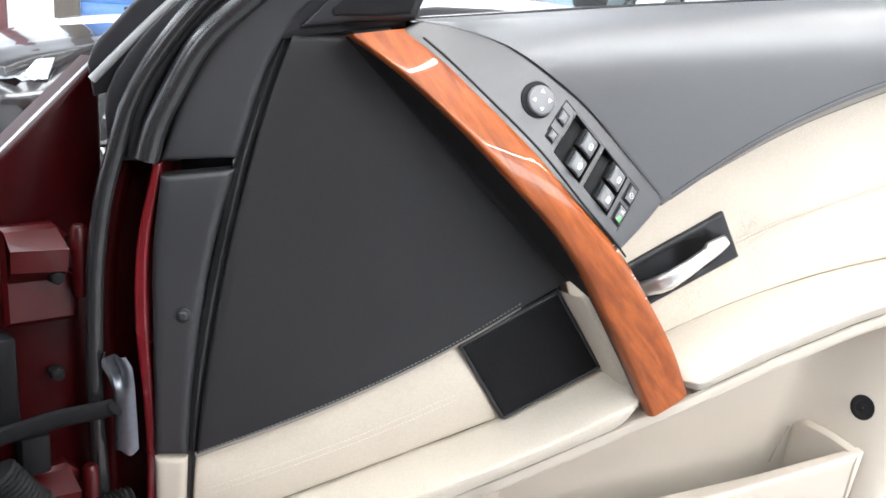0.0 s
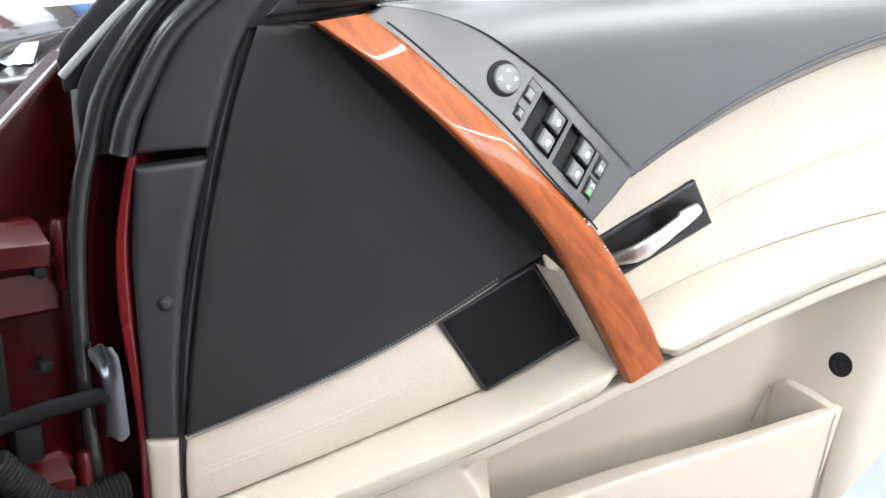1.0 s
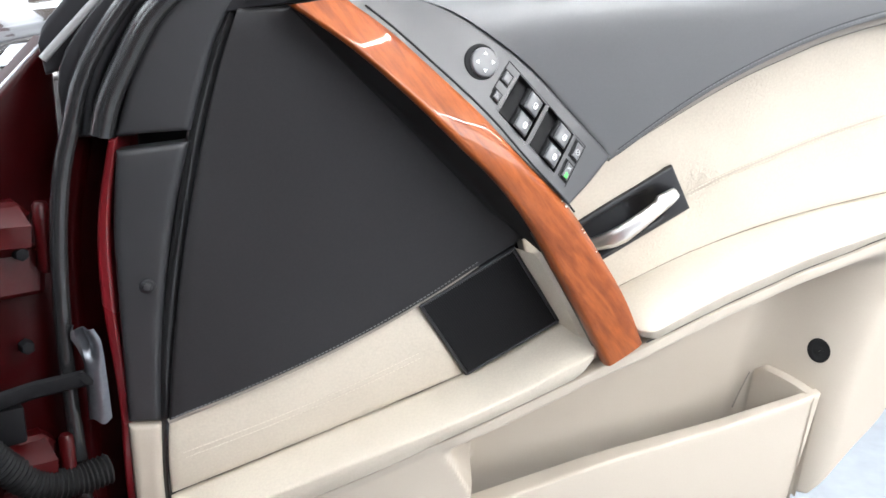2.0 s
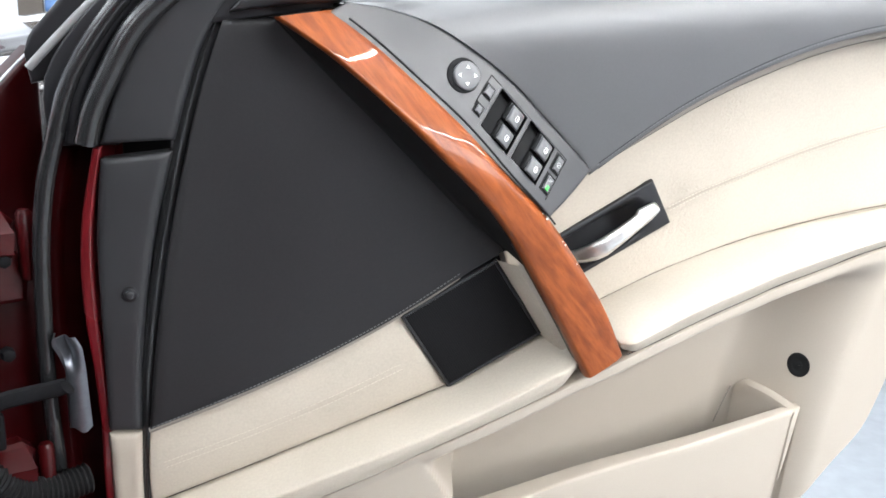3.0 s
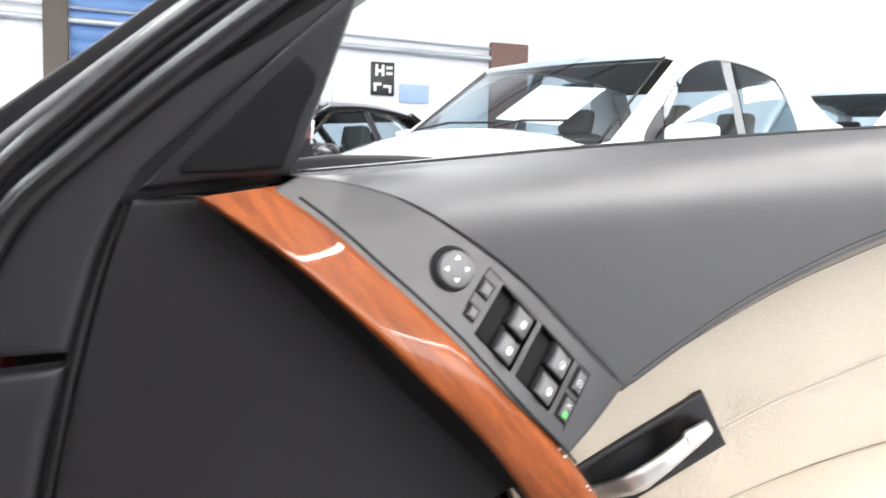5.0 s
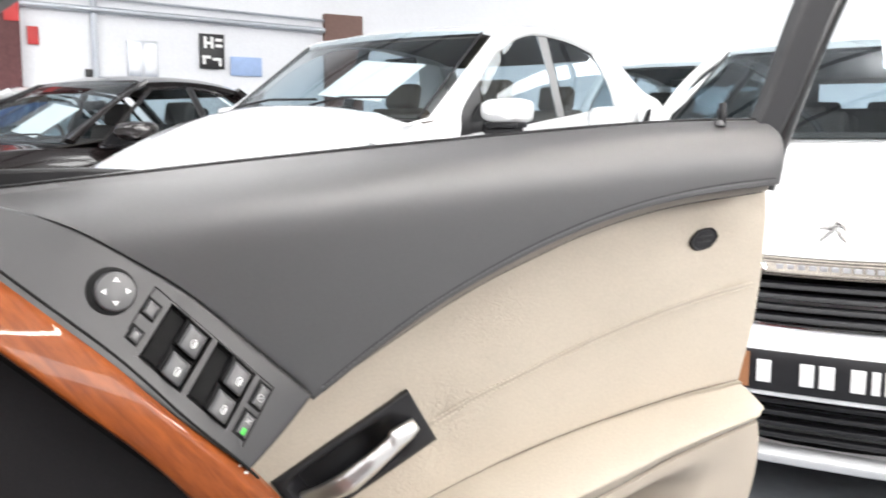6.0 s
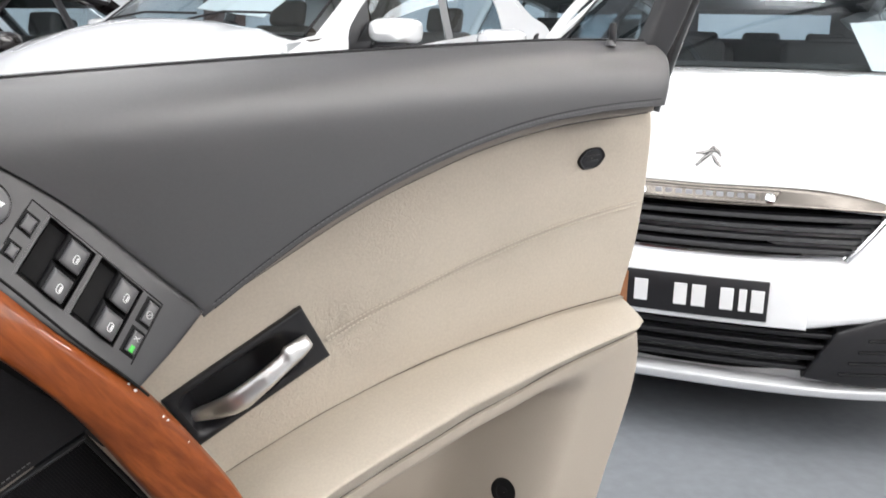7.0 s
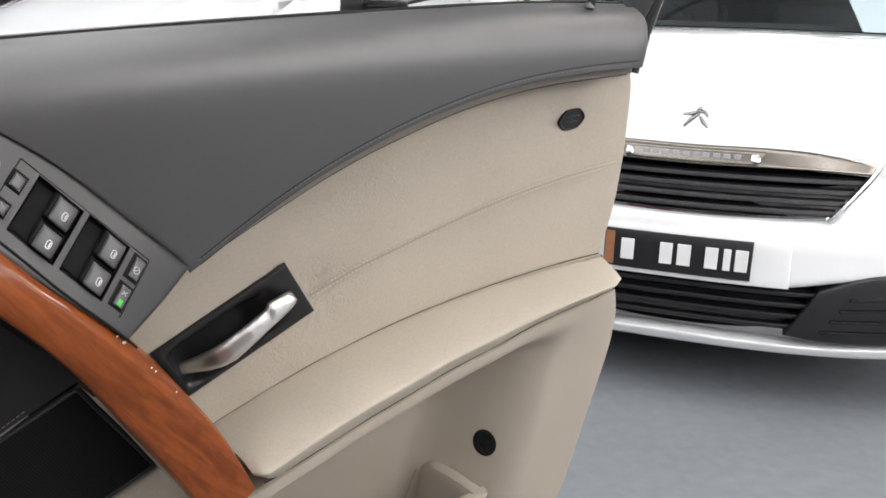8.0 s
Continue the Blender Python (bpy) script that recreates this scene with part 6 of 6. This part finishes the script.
    # bumper bar with the plate
    band("bumper", [(-0.88, 0.395), (-0.5, 0.385), (-0.36, 0.366), (-0.3, 0.354), (0, 0.350), (0.3, 0.354), (0.36, 0.366), (0.5, 0.385), (0.88, 0.395)],
         [(-0.88, 0.575), (-0.60, 0.548), (-0.37, 0.528), (0, 0.520), (0.37, 0.528), (0.60, 0.548), (0.88, 0.575)], WHITEPAINT, 0.0, 0.018, label="white painted bumper", nu=60, nv=14)
    for s in (-1, 1):
        bm = bmesh.new()
        sheet(bm, nose, curve([(s * 0.350, 0.520), (s * 0.60, 0.535), (s * 0.88, 0.56)]), curve([(s * 0.458, 0.672), (s * 0.65, 0.70), (s * 0.87, 0.70)]), rel=-0.004, nu=10, nv=5, r=0.01, back=0.06)
        part("front_corner", bm, WHITEPAINT, root)
        bm = bmesh.new()
        sheet(bm, nose, curve([(s * 0.63, 0.585), (s * 0.75, 0.60), (s * 0.86, 0.63)]), curve([(s * 0.64, 0.655), (s * 0.74, 0.69), (s * 0.86, 0.72)]), rel=0.002, nu=10, nv=5, r=0.012, back=0.06)
        part("headlamp_lens", bm, LAMPGLASS, root, "clear headlamp")
    holder = band("plate_holder", [(-0.272, 0.352), (0.274, 0.352)], [(-0.268, 0.480), (0.270, 0.480)], WHITEPAINT, 0.010, 0.004)
    plate = band("number_plate", [(-0.192, 0.366), (0.180, 0.366)], [(-0.192, 0.467), (0.180, 0.467)], BLACK, 0.018, 0.002, label="black number plate with white bars", parent=holder, back=-0.01, nu=8, nv=3)
    for x, w in ((-0.130, 0.034), (-0.031, 0.032), (0.014, 0.034), (0.082, 0.032), (0.120, 0.018), (0.155, 0.031)):
        bm = bmesh.new()
        box(bm, Matrix.Translation(nose(x, 0.4165, 0.0195)), w, 0.003, 0.056, 0.001, 1)
        part("plate_bar", bm, WHITEMARK, plate)
    bm = bmesh.new()
    box(bm, Matrix.Translation(nose(-0.177, 0.4165, 0.0195)), 0.024, 0.003, 0.088)
    part("plate_band", bm, ORANGE, plate)
    # lower grille, fog recesses and lip
    for z in (0.334, 0.304, 0.274, 0.244):
        band("lower_slat", [(-0.42, z - 0.007), (0.42, z - 0.007)], [(-0.42, z + 0.005), (0.42, z + 0.005)], BLACK, -0.016, 0.003, back=0.05, nu=20, nv=2)
    for s in (-1, 1):
        bm = bmesh.new()
        sheet(bm, nose, curve([(s * 0.275, 0.225), (s * 0.45, 0.205), (s * 0.70, 0.225)]), curve([(s * 0.345, 0.352), (s * 0.47, 0.398), (s * 0.70, 0.385)]), rel=0.006, nu=16, nv=6, r=0.01, back=0.06)
        fog = part("fog_surround", bm, BLACK, root, "black fog lamp surround")
        for k in range(4):
            bm = bmesh.new()
            tube(bm, [nose(s * (0.36 + 0.02 * k), 0.245 + 0.030 * k, 0.009), nose(s * 0.50, 0.248 + 0.031 * k, 0.011), nose(s * 0.66, 0.252 + 0.031 * k, 0.009)], 0.0045, 6)
            part("fog_rib", bm, GLOSSBLACK, fog)
    band("chin", [(-0.74, 0.165), (0, 0.165), (0.74, 0.165)], [(-0.76, 0.215), (-0.45, 0.198), (0, 0.202), (0.45, 0.198), (0.76, 0.215)], WHITEPAINT, 0.02, 0.012, label="white bumper lip")
    bm = bmesh.new()
    sheet(bm, nose, curve([(-0.76, 0.165), (-0.90, 0.30)]), curve([(-0.72, 0.225), (-0.74, 0.35)]), rel=0.0, nu=6, nv=4, r=0.01, back=0.06)
    part("bumper_corner", bm, WHITEPAINT, root)
    bm = bmesh.new()
    sheet(bm, nose, curve([(0.76, 0.165), (0.90, 0.30)]), curve([(0.72, 0.225), (0.74, 0.35)]), rel=0.0, nu=6, nv=4, r=0.01, back=0.06)
    part("bumper_corner", bm, WHITEPAINT, root)
    # emblem above the grille, a plain cross of chrome strokes
    bm = bmesh.new()
    em = nose(0.0, 0.752, 0) + Vector((0, 0.018, 0.004))
    for pts in (((-0.040, 0.010), (-0.012, 0.012), (0.012, 0.024)), ((-0.036, -0.028), (-0.014, -0.004), (0.010, 0.014)), ((0.004, 0.020), (0.026, 0.018), (0.036, 0.004)), ((0.010, 0.006), (0.022, -0.012), (0.038, -0.028)), ((0.0, 0.026), (0.014, 0.030), (0.022, 0.022))):
        tube(bm, [em + Vector((0.84 * x, 0.10 * z, 0.84 * z)) for x, z in pts], [0.003, 0.0055, 0.003], 8)
    part("emblem", bm, EMBLEM, root, "small chrome emblem")
    return root


def build_cars():
    build_hatch()
    mpv = dict(pillar=1.35, hw=0.93, L=4.9, hood=0.86, cowl=0.92, cz=1.10, belt=1.05, ws_top=(1.72, 1.62), roof_end=(4.3, 1.60), tail=4.75, rw=0.72, axle=0.95, base=2.9, panes=3, arch=0.06)
    carrier = dict(pillar=1.2, hw=0.93, L=4.3, hood=0.83, cowl=0.95, cz=1.085, crown=0.07, belt=1.03, ws_top=(1.79, 1.595), roof_end=(3.25, 1.585), tail=3.78, rw=0.70, axle=0.9, base=2.6, arch=0.09, glass=True, card=(0.163, 1.427, 1.307, 0.53, 0.38, 10))
    car("white_people_carrier", "white people carrier with a price card in its windscreen", car_pose(0.316, 3.286, 0.82, 0.57), WHITEPAINT, carrier, cabin=TAN)
    sedan = dict(hw=0.90, L=4.8, hood=0.74, cowl=1.15, cz=0.95, belt=0.93, ws_top=(2.0, 1.36), roof_end=(3.3, 1.35), tail=4.0, rw=0.60, chrome=True)
    car("black_saloon", "glossy black saloon car with a card in its windscreen", car_pose(-2.05, 4.4, 0.78, 0.63), BLACKPAINT, dict(sedan, pillar=0.62, cowl=1.75, ws_top=(2.6, 1.38), roof_end=(3.5, 1.36), tail=4.1, L=4.5, card=(0.073, 2.24, 1.104, 0.38, 0.36, 12)))
    compact = dict(hw=0.90, L=4.3, hood=0.95, cowl=1.0, cz=1.14, belt=1.12, ws_top=(1.60, 1.64), roof_end=(3.6, 1.62), tail=3.95, rw=0.66)
    car("white_off_roader", "tall white off-road car parked further back", car_pose(3.55, 4.55, 0.72, 0.69), WHITEPAINT, compact)
    city = dict(hw=0.74, L=2.95, hood=0.82, cowl=1.10, cz=1.02, belt=0.99, ws_top=(1.80, 1.37), roof_end=(2.45, 1.36), tail=2.75, rw=0.56, axle=0.65, base=1.75)
    car("white_city_car", "small white city car parked along the far wall", car_pose(-2.60, 7.42, 1, 0.19), WHITEPAINT, city)
    car("silver_van", "silver car standing at the back of the row", car_pose(7.55, 4.05, 0.72, 0.69), SILVERPAINT, mpv)


build_cars()


# ---- the hall ----
def slab(name, x0, y0, x1, y1, z0, z1, thick, mat, label=""):
    """An upright wall between two floor points."""
    a, b = Vector((x0, y0, 0)), Vector((x1, y1, 0))
    d = (b - a).normalized()
    m = Matrix((d, Vector((-d.y, d.x, 0)), Vector((0, 0, 1)))).transposed().to_4x4()
    m.translation = (a + b) / 2 + Vector((0, 0, (z0 + z1) / 2)) + Vector((-d.y, d.x, 0)) * thick / 2
    bm = bmesh.new()
    box(bm, m, (b - a).length, thick, z1 - z0)
    ob = part(name, bm, mat)
    return tagged(ob, label or "plain white painted hall wall", "wall", kind="structure")


def wall_at(x, z, out=0.0):
    d = Vector((1, 0.19, 0)).normalized()
    return Vector((x, 8.66 + 0.19 * x, z)) + Vector((d.y, -d.x, 0)) * out


def wall_frame(x, z, out=0.0):
    d = Vector((1, 0.19, 0)).normalized()
    m = Matrix((d, Vector((-d.y, d.x, 0)), Vector((0, 0, 1)))).transposed().to_4x4()
    m.translation = wall_at(x, z, out)
    return m


def build_hall():
    bm = bmesh.new()
    box(bm, pose(2, 1, -0.05), 30, 26, 0.1)
    tagged(part("floor", bm, FLOORM), "grey painted concrete showroom floor", "floor", kind="structure")
    slab("wall_north", -12, 6.38, 16, 11.7, 0, 5.2, 0.2, WALLM)
    slab("wall_west", -11, -10, -11, 7, 0, 5.2, 0.2, WALLM)
    slab("wall_east", 15, 12, 15, -10, 0, 5.2, 0.2, WALLM)
    # Unseen lower band, made dark so the wood arch reflects less light.
    slab("wall_south", 16, -9.5, -12, -9.5, 0, 2.0, 0.2, DARKWALL, "unseen dark wall band added to darken reflections")
    slab("wall_south_upper", 16, -9.5, -12, -9.5, 2.0, 5.2, 0.2, WALLM)
    bm = bmesh.new()
    box(bm, pose(2, 1, 5.25), 30, 26, 0.1)
    tagged(part("ceiling", bm, CEILM), "white sheet metal hall ceiling", "ceiling", kind="structure")
    for x in (-7.0, -3.2, 0.6, 4.4, 8.2, 12.0):
        bm = bmesh.new()
        start = 9.2 if 4 < x < 5 else 2.5 if x > 1 else -7.5
        stop = 5.2 if -4 < x < 1 else 12.5
        box(bm, pose(x, (start + stop) / 2, 5.17), 1.3, stop - start, 0.03)
        light = tagged(part("roof_light", bm, SKYLIGHT), "long translucent roof light in the ceiling", "roof light", "roof lights")
    # Glowing panel added out of view for a white reflection in the hatchback's windscreen.
    bm = bmesh.new()
    box(bm, pose(6.1, 4.35, 4.82, 0, 0, 47), 1.5, 0.85, 0.04, 0.01)
    tagged(part("reflection_panel", bm, SKYLIGHT), "unseen glowing panel added for the windscreen's white reflection", "ceiling lamp")
    for x in (-5.1, -1.3, 2.5, 6.3):
        bm = bmesh.new()
        box(bm, pose(x, 1, 5.05), 0.12, 22, 0.2, 0.01)
        tagged(part("roof_beam", bm, BEAMM), "dark grey steel roof beam", "beam", "roof beams")
    for k in range(13):
        bm = bmesh.new()
        box(bm, pose(2, -9.0 + 1.55 * k, 4.92), 29.6, 0.07, 0.12, 0.008)
        tagged(part("roof_purlin", bm, BEAMM), "dark steel purlin across under the roof", "beam", "roof purlins")
    for x, ys in ((3.45, (-7.4, -5.7, -4.0, -2.3, -0.6)), (7.0, (-7.4, -5.7, -4.0, -2.3, -0.6))):
        for y in ys:
            lamp = thing("tube_lamp", "fluorescent tube lamp hanging under the roof", "ceiling lamp", pose(x, y, 4.2, 0, 0, 90), "tube lamps")
            bm = bmesh.new()
            box(bm, pose(0, 0, 0.06), 1.66, 0.10, 0.06, 0.01)
            part("batten", bm, CEILM, lamp)
            bm = bmesh.new()
            tube(bm, [(-0.835, 0, 0), (0.835, 0, 0)], 0.028, 10)
            part("tube", bm, TUBE, lamp)
            bm = bmesh.new()
            for dx in (-0.6, 0.6):
                tube(bm, [(dx, 0, 0.08), (dx, 0, 0.98)], 0.006, 6)
            part("hanger", bm, PIPE, lamp)
    # wall fittings
    bm = bmesh.new()
    tube(bm, [wall_at(-9, 2.42, 0.08), wall_at(2.28, 2.19, 0.08)], 0.03, 10)
    tube(bm, [wall_at(-9, 2.56, 0.06), wall_at(2.28, 2.30, 0.06)], 0.014, 8)
    tagged(part("wall_pipe", bm, PIPE), "grey pipe running along the white wall", "pipe")
    bm = bmesh.new()
    tube(bm, [wall_at(-0.08, 0.3, 0.05), wall_at(-0.08, 4.5, 0.05)], 0.03, 8)
    tagged(part("conduit", bm, PIPE), "upright grey conduit on the white wall", "pipe")
    win = thing("wall_window", "small office window in the white wall", "window", kind="structure")
    bm = bmesh.new()
    box(bm, wall_frame(0.37, 1.78, 0.01), 0.30, 0.03, 0.38, 0.005)
    part("window_frame", bm, PIPE, win)
    for dx in (-0.075, 0.075):
        bm = bmesh.new()
        box(bm, wall_frame(0.37 + dx, 1.78, 0.03), 0.12, 0.006, 0.33)
        part("pane", bm, PANE, win)
    sign = thing("wall_sign", "square black wall sign with white bars", "sign")
    bm = bmesh.new()
    box(bm, wall_frame(1.06, 1.90, 0.02), 0.26, 0.03, 0.36, 0.004)
    part("sign_board", bm, BLACK, sign)
    for dx, dz, w, h in ((-0.07, 0.09, 0.03, 0.12), (-0.03, 0.085, 0.05, 0.03), (0.0, 0.09, 0.03, 0.12), (0.07, 0.12, 0.07, 0.03), (0.07, 0.06, 0.07, 0.03), (-0.06, -0.06, 0.09, 0.03), (-0.085, -0.1, 0.03, 0.07), (0.05, -0.08, 0.09, 0.03), (0.08, -0.12, 0.03, 0.06)):
        bm = bmesh.new()
        box(bm, wall_frame(1.06 + dx, 1.90 + dz, 0.037), w, 0.004, h)
        part("sign_bar", bm, WHITEMARK, sign)
    bm = bmesh.new()
    box(bm, wall_frame(1.42, 1.76, 0.02), 0.34, 0.02, 0.2, 0.004)
    tagged(part("wall_poster", bm, POSTER), "small pale blue poster on the white wall", "poster")
    door = thing("roller_door", "blue ribbed roller door in the wall", "roller door", kind="structure")
    for k in range(22):
        bm = bmesh.new()
        tube(bm, [wall_at(-2.02, 0.07 + 0.14 * k, 0.01), wall_at(-1.2, 0.07 + 0.14 * k, 0.01)], 0.072, 8, flat=0.4)
        part("slat", bm, BLUEDOOR, door)
    for x, w, mat, nm in ((-1.08, 0.22, TAN, "cream"), (-0.84, 0.22, BRICK, "red brown brick"), (-2.14, 0.22, TAN, "cream"), (-2.72, 0.12, BRICK, "red brown brick")):
        bm = bmesh.new()
        box(bm, wall_frame(x, 1.7, 0.06), w, 0.16, 3.4, 0.008)
        tagged(part("wall_pier", bm, mat), nm + " pier beside the roller door", "pillar", kind="structure")
    bm = bmesh.new()
    box(bm, wall_frame(-0.62, 1.96, 0.03), 0.10, 0.02, 0.17, 0.004)
    tagged(part("red_notice", bm, REDSIGN), "small red notice on the wall", "sign")
    bm = bmesh.new()
    box(bm, wall_frame(-0.80, 2.20, 0.15), 0.13, 0.02, 0.26, 0.004)
    tagged(part("red_notice", bm, REDSIGN), "red notice hanging on the brown brick pier", "sign")
    bm = bmesh.new()
    box(bm, wall_frame(-0.125, 1.625, 0.03), 0.10, 0.05, 0.075, 0.006)
    tagged(part("switch_box", bm, TRIMGREY), "small dark grey switch box on the wall", "switch box")
    bm = bmesh.new()
    box(bm, wall_frame(2.52, 1.3, 0.03), 0.46, 0.08, 2.16, 0.01)
    tagged(part("brown_doorway", bm, BROWN), "brown door in the white wall", "door", kind="structure")


build_hall()
